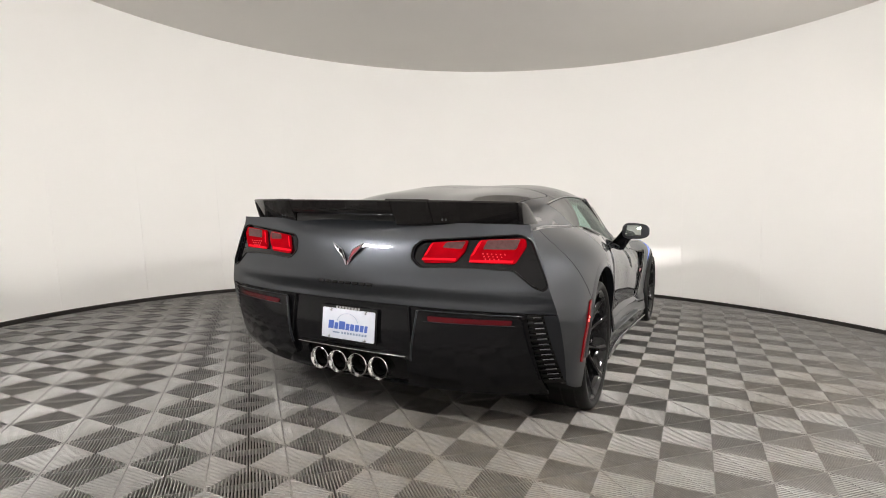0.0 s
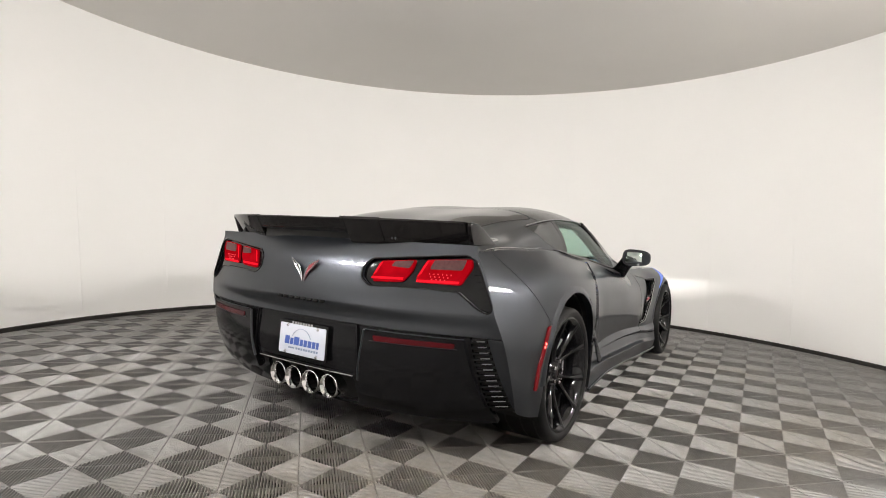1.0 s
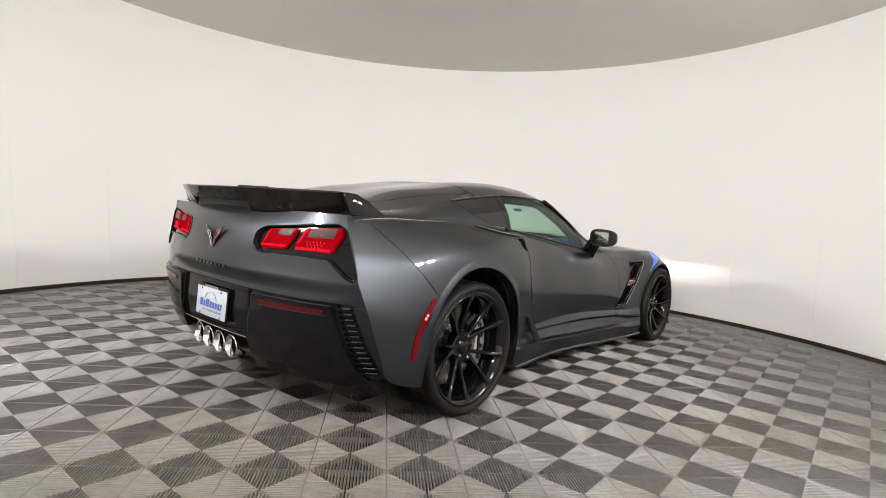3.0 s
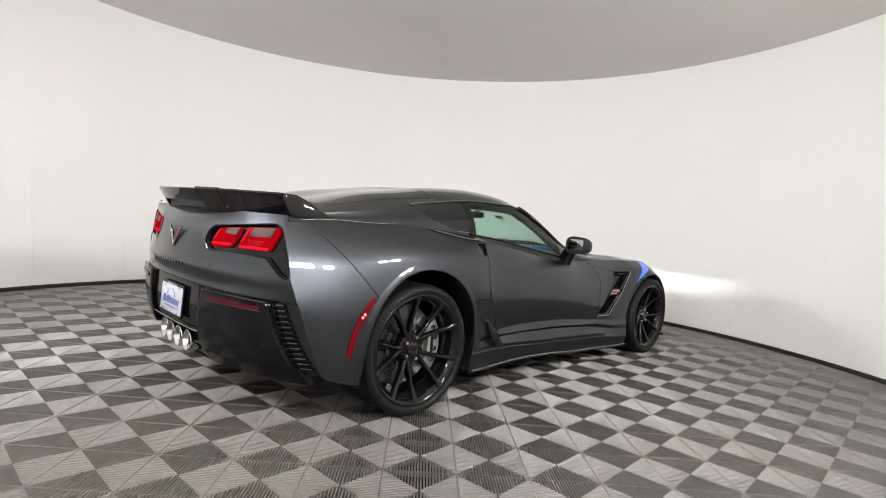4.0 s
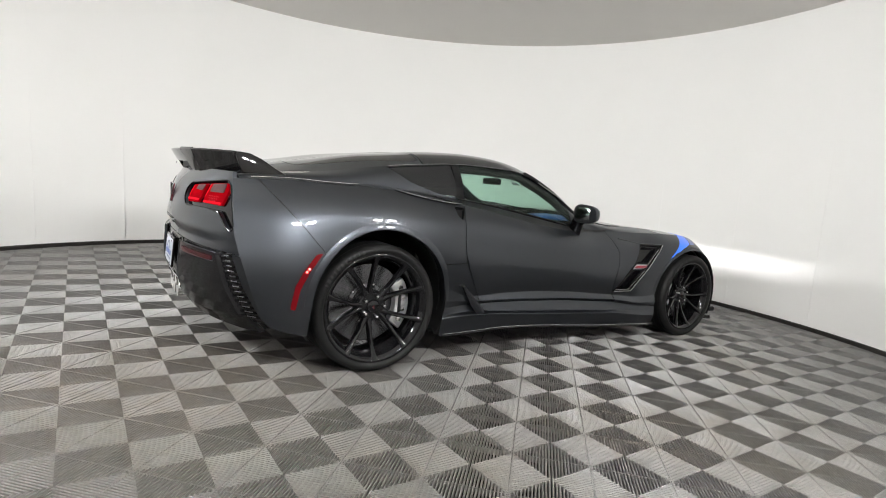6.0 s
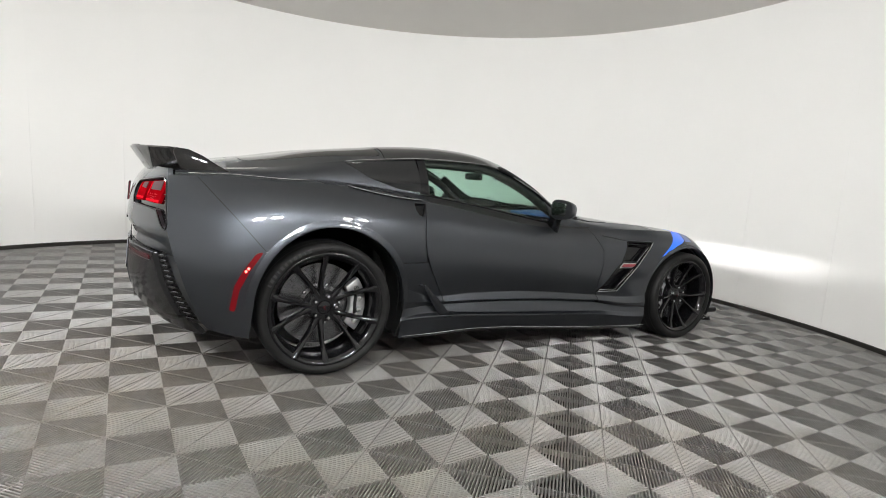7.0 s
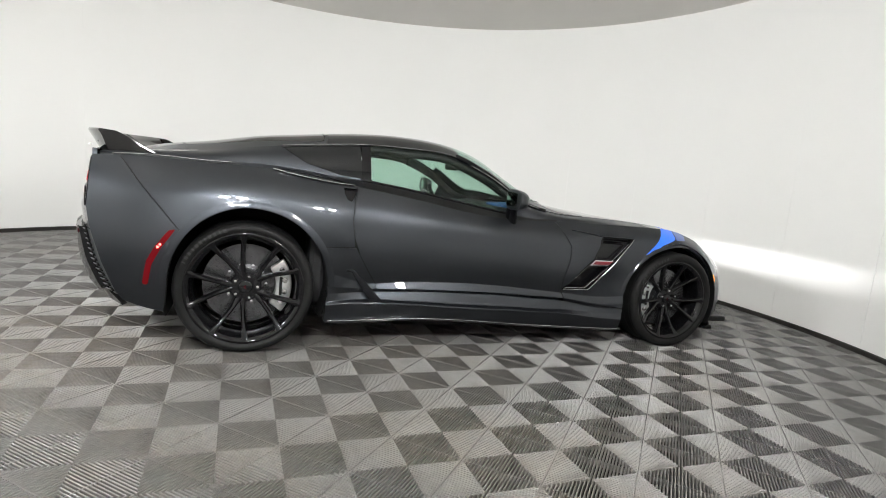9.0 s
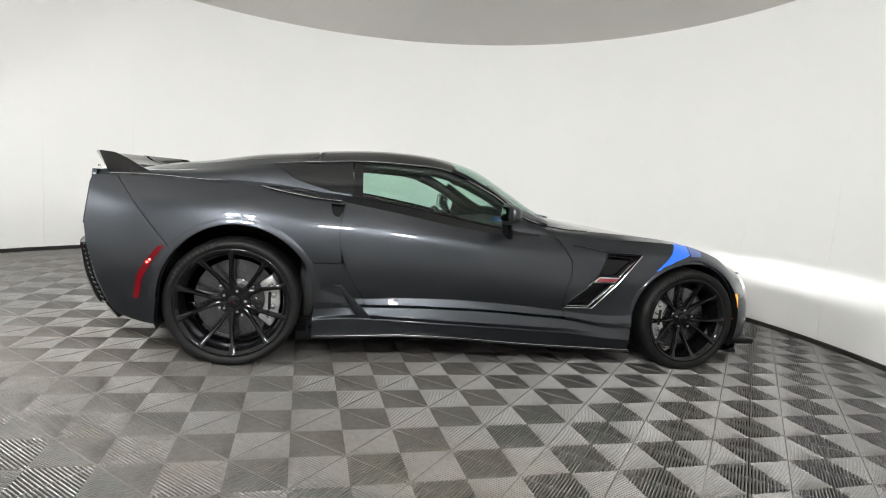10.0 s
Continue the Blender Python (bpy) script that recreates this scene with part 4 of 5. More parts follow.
for x, z in ((-0.105, -0.062), (0.098, -0.062), (-0.098, 0.062), (0.098, 0.062)):
    o = part("screw", lathe("screw", [(0.0001, 0.004), (0.006, 0.003), (0.0075, 0)], 12), M_NUT, plate)
    o.matrix_basis = PT @ pose(x, z, 0)
both("plate_recess_edge", tube([(0.30, -2.222, 0.60), (0.31, -2.224, 0.50), (0.315, -2.223, 0.40)], 0.005, 8), M_BLACK, car)
part("plate_trim", tube([Vector((x, tail_y(x, 0.375) - 0.012, 0.374)) for x in linspace(-0.325, 0.29, 13)], 0.004, 8, flat=0.7), M_TRIM, car, "thin chrome strip under the plate")
part("exhaust_surround", sleek(carve(shell(tail_surface(linspace(0.23, 0.372, 8), -0.045), 0.02, 8, len(TU)), [("INTERSECT", prism(rounded([(-0.30, 0.371), (0.30, 0.371), (0.287, 0.232), (-0.287, 0.232)], 0.03), "y", -2.6, -1.8))]), TAIL), M_SATIN, car)

TIP = [(0.050, -0.20), (0.054, -0.02), (0.0555, 0.0), (0.0545, 0.004), (0.052, 0.005), (0.0475, -0.002), (0.0400, -0.014), (0.0368, -0.030), (0.0365, -0.16), (0.0005, -0.165)]
tip_me = lathe("exhaust_tip", TIP, 40)
tip_me.polygons.foreach_set("use_smooth", [True] * len(tip_me.polygons))
tip_me.set_sharp_from_angle(angle=radians(60))
# near-black colour puts the shade inside the pipe into the bore
M_BORE = mat("shaded_bore", (0.002, 0.002, 0.002), rough=0.95, spec=0.05)
tip_in = lathe("exhaust_bore", [(0.0005, -0.10), (0.0345, -0.095), (0.0352, -0.030), (0.0362, -0.020)], 32)
for x in (-0.210, -0.096, 0.020, 0.134):
    o = part("exhaust_tip", tip_me, M_CHROME, car, "polished round exhaust tip")
    o.matrix_basis = Matrix.Translation((x, -2.208 + 0.2 * x * x, 0.296)) @ pose(0, 0, 0, 90, 0, 0)
    part("bore", tip_in, M_BORE, o)
# diffuser under the tail
part("diffuser", extruded([(-2.10, 0.245), (-1.75, 0.20), (-1.75, 0.18), (-2.08, 0.225)], 0.84, Matrix(((0, 0, 1, -0.42), (1, 0, 0, 0), (0, 1, 0, 0), (0, 0, 0, 1))), 0.004), M_SATIN, car)
for x in (-0.38, 0.36):
    part("diffuser_fin", extruded([(-2.09, 0.23), (-1.8, 0.17), (-1.85, 0.14), (-2.07, 0.20)], 0.012, Matrix(((0, 0, 1, x), (1, 0, 0, 0), (0, 1, 0, 0), (0, 0, 0, 1))), 0.002), M_SATIN, car)

# ---- wing on the tail ----
M_WING = mat("dark_gloss_wing", (0.006, 0.0055, 0.0055), rough=0.07, spec=0.42, fine=0.2, fine_scale=900)


def wing_y(x):
    return -2.250 + 0.17 * (abs(x + OFF / 2) / 0.757) ** 2.4


def wing_section(x, foot, top=1.066):
    y = wing_y(x)
    if foot:
        return [(y + 0.052, 0.955), (y + 0.036, 0.978), (y + 0.008, 1.025), (y - 0.014, top - 0.005), (y - 0.008, top + 0.002), (y + 0.018, top), (y + 0.06, 1.035), (y + 0.12, 0.995), (y + 0.20, 0.972), (y + 0.20, 0.955)]
    return [(y + 0.034, 0.998), (y + 0.022, 1.004), (y + 0.005, 1.030), (y - 0.014, top - 0.006), (y - 0.008, top - 0.001), (y + 0.016, top - 0.003), (y + 0.045, 1.040), (y + 0.085, 1.020), (y + 0.13, 1.006), (y + 0.13, 1.000)]


def wing_piece(name, x0, x1, foot, n=9):
    xs = linspace(x0, x1, n)
    m = 10
    verts = [(x, *p) for x in xs for p in wing_section(x, foot)]
    faces = grid_faces(n, m, wrap=True) + [tuple(range(m))[::-1], tuple((n - 1) * m + k for k in range(m))]
    bm = bmesh.new()
    vs = [bm.verts.new(v) for v in verts]
    for f in faces:
        bm.faces.new([vs[i] for i in f])
    bmesh.ops.recalc_face_normals(bm, faces=bm.faces[:])
    me = bpy.data.meshes.new(name)
    bm.to_mesh(me)
    bm.free()
    me.polygons.foreach_set("use_smooth", [True] * len(me.polygons))
    me.set_sharp_from_angle(angle=radians(38))
    return me


wing = new("rear_wing")
wing.parent = car
wing.location = (0, 0.022, 0)
wing["label"] = "dark gloss rear wing with side fins"
part("blade", wing_piece("blade", -0.410, 0.196, False, 13), M_WING, wing)
part("wing_end", wing_piece("wing_end", 0.379, 0.728, True), M_WING, wing)
part("wing_end", wing_piece("wing_end", -0.798, -0.414, True), M_WING, wing)
part("wing_foot", wing_piece("wing_foot", 0.20, 0.375, True, 5), M_WING, wing)
part("wing_web", box_bm(-0.41, 0.198, -2.168, -2.150, 0.955, 1.004, 0.003), M_SATIN, wing)
part("wing_gurney", tube([(x, wing_y(x) - 0.004, 1.067) for x in linspace(0.175, 0.375, 7)], 0.005, 6), M_WING, wing)
FIN = [(-2.045, 0.955), (-2.085, 1.052), (-2.072, 1.067), (-2.02, 1.064), (-1.96, 1.040), (-1.90, 1.005), (-1.84, 0.975), (-1.76, 0.960), (-1.76, 0.945)]
both("side_fin", extruded(FIN, 0.020, Matrix(((0, 0, 1, 0.732), (1, 0, 0, 0), (0, 1, 0, 0), (0, 0, 0, 1))) @ Matrix.Shear("XY", 4, (0, 0)), 0.004), M_WING, wing)
for x in (-0.33, 0.30):
    for dx in (0.0, 0.018):
        o = part("bolt", lathe("bolt", [(0.0001, 0.003), (0.004, 0.0025), (0.005, 0)], 10), M_PAINT, wing)
        o.matrix_basis = Matrix.Translation((x * 1.45 + dx, wing_y(x * 1.45) + 0.002, 0.985)) @ pose(0, 0, 0, 90, 0, 0)
part("deck_lip", tube([(x, tail_y(x, 0.965) + 0.008, 0.966) for x in linspace(-0.755, 0.72, 25)], 0.007, 8, flat=0.6), M_PAINT, car)

# ---- wheels ----
def wheel(cx, cy, radius, width, rim_r, sign, phase):
    w = new("wheel")
    w.parent = car
    w.matrix_basis = Matrix.Translation((cx, cy, radius)) @ pose(0, 0, 0, 0, 90, 0) if sign > 0 else Matrix.Translation((cx, cy, radius)) @ pose(0, 0, 0, 0, -90, 0)
    w["label"] = "black ten-spoke alloy wheel with low tyre"
    h = width / 2
    prof = [(rim_r - 0.004, -h + 0.02), (rim_r + 0.012, -h + 0.004), (rim_r + 0.035, -h), (radius - 0.016, -h + 0.004), (radius - 0.004, -h + 0.014), (radius, -h + 0.035),
            (radius + 0.001, 0), (radius, h - 0.035), (radius - 0.004, h - 0.014), (radius - 0.016, h - 0.004), (rim_r + 0.030, h), (rim_r + 0.014, h - 0.003), (rim_r + 0.008, h - 0.010), (rim_r - 0.004, h - 0.014)]
    ty = lathe("tyre", prof, 72)
    ty.polygons.foreach_set("use_smooth", [True] * len(ty.polygons))
    tyre = part("tyre", ty, M_TYRE, w)
    for i in range(11):
        a = radians(246 - 4.6 * i)
        rr = (rim_r + radius) / 2 + 0.002
        wide = (0.004, 0.0075, 0.006)[i % 3]
        o = part("bar", extruded([(-wide, -0.009), (wide, -0.009), (wide + 0.001, 0.009), (0.001 - wide, 0.009)], 0.0008, Matrix.Identity(4)), M_LETTER, tyre)
        o.matrix_basis = pose(0, 0, 0, 0, 0, math.degrees(a) + 90) @ pose(0, -rr, h - 0.0005, 0, 0, 180)
    for groove in (-0.33, -0.12, 0.12, 0.33):
        g = lathe("groove", [(radius + 0.0013, groove * width - 0.005), (radius + 0.0016, groove * width), (radius + 0.0013, groove * width + 0.005)], 48)
        part("tread_groove", g, M_SATIN, tyre)
    rim = lathe("rim", [(rim_r - 0.010, -h + 0.03), (rim_r - 0.03, -h + 0.05), (rim_r - 0.038, 0.0), (rim_r - 0.034, h - 0.05), (rim_r - 0.022, h - 0.024), (rim_r - 0.008, h - 0.012), (rim_r + 0.004, h - 0.008), (rim_r + 0.006, h - 0.014)], 72)
    rim.polygons.foreach_set("use_smooth", [True] * len(rim.polygons))
    rim_ob = part("rim", rim, M_RIM, w)
    # five pairs of slim spokes, each pair spreading from the hub in a V
    hub_z = h - 0.075
    for i in range(10):
        mid, fan = phase + 72 * (i // 2), 1 if i % 2 else -1
        rows = [(0.046, hub_z - 0.032, hub_z + 0.002, 0.013, 9.0), (0.085, hub_z - 0.026, hub_z + 0.007, 0.0095, 9.5), (0.13, hub_z - 0.016, hub_z + 0.015, 0.0078, 12.0), (0.17, hub_z - 0.004, hub_z + 0.026, 0.0076, 14.0),
                (0.21, hub_z + 0.010, hub_z + 0.040, 0.0082, 15.6), (rim_r - 0.032, h - 0.046, h - 0.020, 0.0105, 16.8), (rim_r - 0.006, h - 0.036, h - 0.009, 0.018, 17.4)]
        verts = []
        for r, z0, z1, wd, spread in rows:
            a = radians(mid + fan * spread)
            c, s = math.cos(a), math.sin(a)
            for t, z in ((-wd * 1.5, z0), (-wd * 1.3, z1 - 0.006), (-wd * 0.6, z1), (wd * 0.6, z1), (wd * 1.3, z1 - 0.006), (wd * 1.5, z0)):
                verts.append((r * c - t * s, r * s + t * c, z))
        me = from_lists("spoke", verts, grid_faces(len(rows), 6, wrap=True) + [tuple(range(6))], smooth=True)
        me.set_sharp_from_angle(angle=radians(40))
        part("spoke", me, M_RIM, w)
    hub = lathe("hub", [(0.078, hub_z - 0.035), (0.078, hub_z - 0.002), (0.072, hub_z + 0.004), (0.036, hub_z + 0.005), (0.032, hub_z + 0.014), (0.028, hub_z + 0.016), (0.0005, hub_z + 0.017)], 40)
    hub.polygons.foreach_set("use_smooth", [True] * len(hub.polygons))
    hub.set_sharp_from_angle(angle=radians(40))
    hub_ob = part("hub", hub, M_RIM, w)
    part("cap_mark", extruded([(-0.012, 0.004), (0.0, -0.010), (0.014, 0.006), (0.006, 0.004), (0.0, -0.003), (-0.006, 0.003)], 0.001, pose(0, 0, hub_z + 0.0165)), M_LENS_DARK, hub_ob)
    for i in range(5):
        a = radians(phase + 36 + 72 * i)
        o = part("wheel_nut", lathe("nut", [(0.0001, 0.026), (0.007, 0.0255), (0.0095, 0.022), (0.0105, 0.0)], 6), M_NUT, w)
        o.matrix_basis = pose(0.058 * math.cos(a), 0.058 * math.sin(a), hub_z)
    # brake disc, bell and caliper behind the spokes
    dr = rim_r - 0.072
    disc = part("brake_disc", lathe("brake_disc", [(0.085, -0.022), (dr, -0.022), (dr, 0.008), (0.105, 0.008), (0.085, 0.012), (0.085, 0.04), (0.0005, 0.04)], 56), M_DISC, w, "grey drilled brake disc")
    for ring in range(3):
        for i in range(14):
            a = radians(360 * (i + ring * 0.33) / 14)
            r = dr - 0.022 - 0.022 * ring
            o = part("drill_hole", HOLE, M_SATIN, disc)
            o.matrix_basis = pose(r * math.cos(a), r * math.sin(a), 0.0085)
    for i in range(10):
        a = radians(36 * i + 18)
        o = part("disc_bolt", lathe("disc_bolt", [(0.0001, 0.010), (0.009, 0.009), (0.0115, 0)], 8), M_NUT, disc)
        o.matrix_basis = pose(0.101 * math.cos(a), 0.101 * math.sin(a), 0.0085)
    # caliper: towards the front of the rear wheel, the rear of the front wheel
    toward = 1 if cy < 0 else -1
    pts = []
    for i in range(13):
        a = radians(-38 + 76 * i / 12)
        pts.append((dr + 0.020, a))
    for i in range(13):
        a = radians(38 - 76 * i / 12)
        pts.append((dr - 0.062, a))
    poly = []
    for r, a in pts:
        poly.append((r * math.sin(a), toward * r * math.cos(a)))
    cal = extruded(poly, 0.05, pose(0, 0, 0.004), 0.006)
    cal_ob = part("caliper", cal, M_CALIPER, w, "silver brake caliper")
    part("caliper_bridge", extruded([(-0.05, toward * (dr - 0.045)), (0.05, toward * (dr - 0.045)), (0.05, toward * (dr - 0.03)), (-0.05, toward * (dr - 0.03))], 0.058, pose(0, 0, 0.004), 0.002), M_SATIN, cal_ob)
    for t in (-26, -9, 9, 26):
        a = radians(t)
        o = part("piston_cover", lathe("piston", [(0.0001, 0.005), (0.014, 0.004), (0.016, 0)], 16), M_NUT, cal_ob)
        o.matrix_basis = pose((dr - 0.015) * math.sin(a), toward * (dr - 0.015) * math.cos(a), 0.0545)
    return w


M_LETTER = mat("worn_tyre_letter", (0.0095, 0.0095, 0.0095), rough=0.7, var=0.2, scale=40)
HOLE = lathe("drill_hole", [(0.0001, 0.0003), (0.0035, 0.0003), (0.0036, 0)], 8)
for side in (1, -1):
    wheel(0.803 if side > 0 else -0.838, -1.372, 0.338, 0.325, 0.284, side, 57)
    wheel(0.808 if side > 0 else -0.843, 1.350, 0.328, 0.275, 0.268, side, 2)


# ---- arch lips ----
def side_x(y, z):
    """How far out the skin stands at (y, z)."""
    best = None
    for r in linspace(0, 9, 91):
        v = skin(y, r)
        if best is None or abs(v.z - z) < abs(best.z - z):
            best = v
    return best.x


def lip(poly, width, out, lo, hi):
    pts = [p for p in poly if lo <= p[1] <= hi]
    inner, outer = [], []
    n = len(pts)
    for i, (y, z) in enumerate(pts):
        a, b = pts[max(i - 1, 0)], pts[min(i + 1, n - 1)]
        d = Vector((b[0] - a[0], b[1] - a[1])).normalized()
        q = Vector((d.y, -d.x))
        if q.y < -0.2 or (abs(q.y) <= 0.2 and q.x * (1 if i < n / 2 else -1) < 0):
            q = -q
        inner.append((y, z))
        outer.append((y + q.x * width, z + q.y * width))
    verts = []
    for (y, z), (u, v) in zip(inner, outer):
        xi, xo = side_x(y, z), side_x(u, v)
        verts += [(xi - 0.03, y, z), (xi + out, y, z), (xi + out * 1.15, y * 0.8 + u * 0.2, z * 0.8 + v * 0.2), (xo + out * 0.55, y * 0.25 + u * 0.75, z * 0.25 + v * 0.75), (xo + 0.0008, u, v), (xo - 0.02, u, v)]
    me = from_lists("arch_lip", verts, grid_faces(n, 6), smooth=True)
    bm = bmesh.new()
    bm.from_mesh(me)
    bmesh.ops.recalc_face_normals(bm, faces=bm.faces[:])
    bm.to_mesh(me)
    bm.free()
    me.set_sharp_from_angle(angle=radians(45))
    return me


both("wheel_arch_lip", lip(ARCH_R, 0.036, 0.006, 0.36, 2), M_PAINT, car)
both("wheel_arch_lip", lip(ARCH_F, 0.022, 0.004, 0.33, 2), M_PAINT, car)

# ---- side details ----
def on_side(poly, lift, depth, n=14, m=14, r0=0.0, r1=9.0):
    ys_ = [p[0] for p in poly]
    yy = linspace(min(ys_) - 0.02, max(ys_) + 0.02, n)
    rr = linspace(r0, r1, m)
    s = surface([skin(y, r) for y in yy for r in rr], n, m)
    if s[2][len(s[2]) // 2].x < 0:
        s = surface([skin(y, r) for y in yy for r in rr], n, m, flip=True)
    return sleek(carve(shell(s, depth, n, m, lift), [("INTERSECT", prism(poly, "x", 0.2, 1.4))]), s)


# fender outlet: recessed dark tray, two framed openings, a bar with a red inlay between them
both("fender_outlet", on_side([(y, z) for y, z in GILL], -0.040, 0.034, m=60, r0=3, r1=9), M_BLACK, car, "black fender air outlet")


def side_line(pts, lift):
    return [Vector((side_x(y, z) + lift, y, z)) for y, z in pts]


def ring(pts, lift, r, material, name, label=""):
    both(name, tube(side_line(pts + pts[:1], lift), r, 8), material, car, label)


both("outlet_rim", tube(side_line(GILL + GILL[:1], 0.001), 0.007, 8), M_BLACK, car)
UPPER = [(0.776, 0.704), (0.950, 0.700), (0.846, 0.584), (0.722, 0.582)]
LOWER = [(0.683, 0.532), (0.820, 0.535), (0.664, 0.386), (0.516, 0.385)]
ring(rounded(UPPER, 0.012, 2), -0.006, 0.0055, M_BLACK, "outlet_frame")
ring(rounded(LOWER, 0.012, 2), -0.006, 0.0055, M_BLACK, "outlet_frame")
both("outlet_rim_edge", tube(side_line([(0.990, 0.722), (0.962, 0.690), (0.850, 0.548), (0.690, 0.377), (0.505, 0.377)], 0.008), 0.0028, 6), M_TRIM, car)
both("outlet_inner_edge", tube(side_line([(0.948, 0.690), (0.845, 0.578)], 0.002), 0.0018, 6), M_TRIM, car)
both("outlet_inner_edge", tube(side_line([(0.818, 0.530), (0.668, 0.388), (0.52, 0.388)], 0.002), 0.0018, 6), M_TRIM, car)
BAR_POSE = Matrix(((0, 0, 1, 0.882), (1, 0, 0, 0), (0, 1, 0, 0), (0, 0, 0, 1)))
both("outlet_bar", extruded([(0.680, 0.536), (0.834, 0.540), (0.866, 0.576), (0.712, 0.576)], 0.014, BAR_POSE, 0.003), M_TRIM, car, "bright bar across the fender outlet")
both("outlet_badge", extruded([(0.702, 0.546), (0.828, 0.549), (0.846, 0.568), (0.722, 0.567)], 0.0035, BAR_POSE @ pose(0, 0, 0.0135), 0.001), M_REDTRIM, car, "red enamel bar in the fender outlet")
# crease over the outlet
both("door_handle_pocket", on_side([(y * 1.0, z) for y, z in HANDLE], -0.020, 0.012, m=60, r0=6, r1=9), M_BLACK, car, "black door release pocket")
# shoulder intake
vent_rows = linspace(-1.27, -0.85, 16)


def belt_strip(width0, width1, lift):
    verts = []
    for i, y in enumerate(vent_rows):
        t = math.sin(math.pi * (i / 15) ** 0.8)
        a, b = skin(y, 9 - 0.12 * t), skin(y, 9 + 0.10 * t)
        q = Vector((0.75, 0, 0.65))
        m_ = (a + b) / 2 + q * (0.007 * t + lift)
        verts += [a - q * 0.004, a + q * (0.004 + lift), m_, b + q * (0.006 + lift), b - q * 0.004]
    me = from_lists("intake", verts, grid_faces(16, 5), smooth=True)
    return me


both("shoulder_intake", belt_strip(0, 0, 0.002), M_BLACK, car, "gloss black shoulder air intake")
both("intake_edge", tube([skin(y, 9 - 0.11 * math.sin(math.pi * (i / 15) ** 0.8)) + Vector((0.008, 0, 0.006)) for i, y in enumerate(vent_rows)], 0.0025, 6), M_TRIM, car)
# bright lines along roof rail and hatch shoulder
both("roof_trim", tube([skin(y, 9.97) + Vector((0.006, 0, 0.004)) for y in linspace(-1.22, -0.15, 22)], 0.0028, 6), M_TRIM, car, "bright trim along the roof rail")
both("a_pillar", tube([skin(y, 9.99) + Vector((0.002, 0, 0.001)) for y in linspace(-0.19, 0.42, 16)], 0.022, 10, flat=0.8), M_BLACK, car)
FOOT = surface([skin(y, r) for y in linspace(0.06, 0.70, 16) for r in linspace(10.0, 10.42, 6)], 16, 6, flip=True)
if FOOT[2][40].z < 0:
    FOOT = surface([skin(y, r) for y in linspace(0.06, 0.70, 16) for r in linspace(10.0, 10.42, 6)], 16, 6)
both("pillar_foot", sleek(shell(FOOT, 0.004, 16, 6, 0.005), FOOT), M_PAINT, car)
both("pillar_trim", tube([skin(y, 9.9) + Vector((0.020, 0, 0.010)) for y in linspace(-0.10, 0.36, 12)], 0.0035, 6), M_TRIM, car)
both("belt_trim", tube([skin(y, 9 + LEDGE) + Vector((0.006, 0, 0.000)) for y in linspace(-0.79, 0.13, 20)], 0.010, 8, flat=0.8), M_BLACK, car, "black window sill strip")
# thin bright strip painted in as the highlight on the hatch shoulder
both("hatch_edge", tube([skin(y, 9.03) + Vector((0.001, 0, 0.008)) for y in linspace(-2.0, -1.47, 14)], 0.0022, 6), M_TRIM, car)
# side skirt blade, and a bright strip imitating the highlight along its lower edge
both("skirt_blade", tube([skin(y, 0.05) + Vector((0.006, 0, -0.002)) for y in linspace(-0.955, 0.955, 30)], 0.010, 8, flat=0.5), M_BLACK, car)
both("skirt_edge", tube([skin(y, 0.12) + Vector((0.012, 0, 0.0)) for y in linspace(-0.955, 0.955, 30)], 0.0022, 6), M_TRIM, car)
both("rocker_panel", on_side([(-0.69, 0.350), (-0.62, 0.272), (-0.19, 0.252), (0.44, 0.236), (0.50, 0.262), (0.505, 0.303), (-0.245, 0.341)], 0.003, 0.008, n=40, m=60, r0=0.95, r1=4.1), M_PAINT, car, "grey painted rocker panel")
both("skirt_lip", tube([skin(y, 1.9) + Vector((0.004, 0, 0.002)) for y in linspace(-0.62, 0.47, 20)], 0.003, 6), M_PAINT, car)
# quarter crease blade in front of the rear wheel
both("skirt_winglet", extruded([(-0.913, 0.456), (-0.825, 0.457), (-0.800, 0.430), (-0.700, 0.330), (-0.640, 0.262), (-0.705, 0.256), (-0.770, 0.336), (-0.836, 0.438)], 0.010, Matrix(((0, 0, 1, 0.922), (1, 0, 0, 0), (0, 1, 0, 0), (0, 0, 0, 1))), 0.003), M_SKIRT, car)

# side markers
MARK = [(-1.693, 0.628), (-1.723, 0.622), (-1.778, 0.545), (-1.814, 0.470), (-1.830, 0.358), (-1.806, 0.352), (-1.791, 0.452), (-1.753, 0.535)]
mk_r, mk_l = both("side_marker", on_side(rounded(MARK, 0.008, 2), 0.006, 0.014, n=20, m=60, r0=1, r1=8), M_MARK, car, "lit red side marker lamp")
for y, z in ((-1.756, 0.553), (-1.767, 0.540)):
    for s, par in ((1, mk_r), (-1, mk_l)):
        o = part("led", lathe("led", [(0.0001, 0.004), (0.005, 0.003), (0.0065, 0)], 12), M_LED, par)
        o.matrix_basis = Matrix.Translation((side_x(y, z) + 0.005 if s > 0 else -side_x(y, z) - 0.005 - OFF, y, z)) @ pose(0, 0, 0, 0, 90 * s, 0)
both("front_marker", tube(side_line([(1.750, 0.505), (1.757, 0.470), (1.758, 0.425), (1.752, 0.375), (1.738, 0.335)], 0.010), [0.006, 0.011, 0.012, 0.011, 0.006], 10), M_AMBER, car, "lit amber front marker lamp")
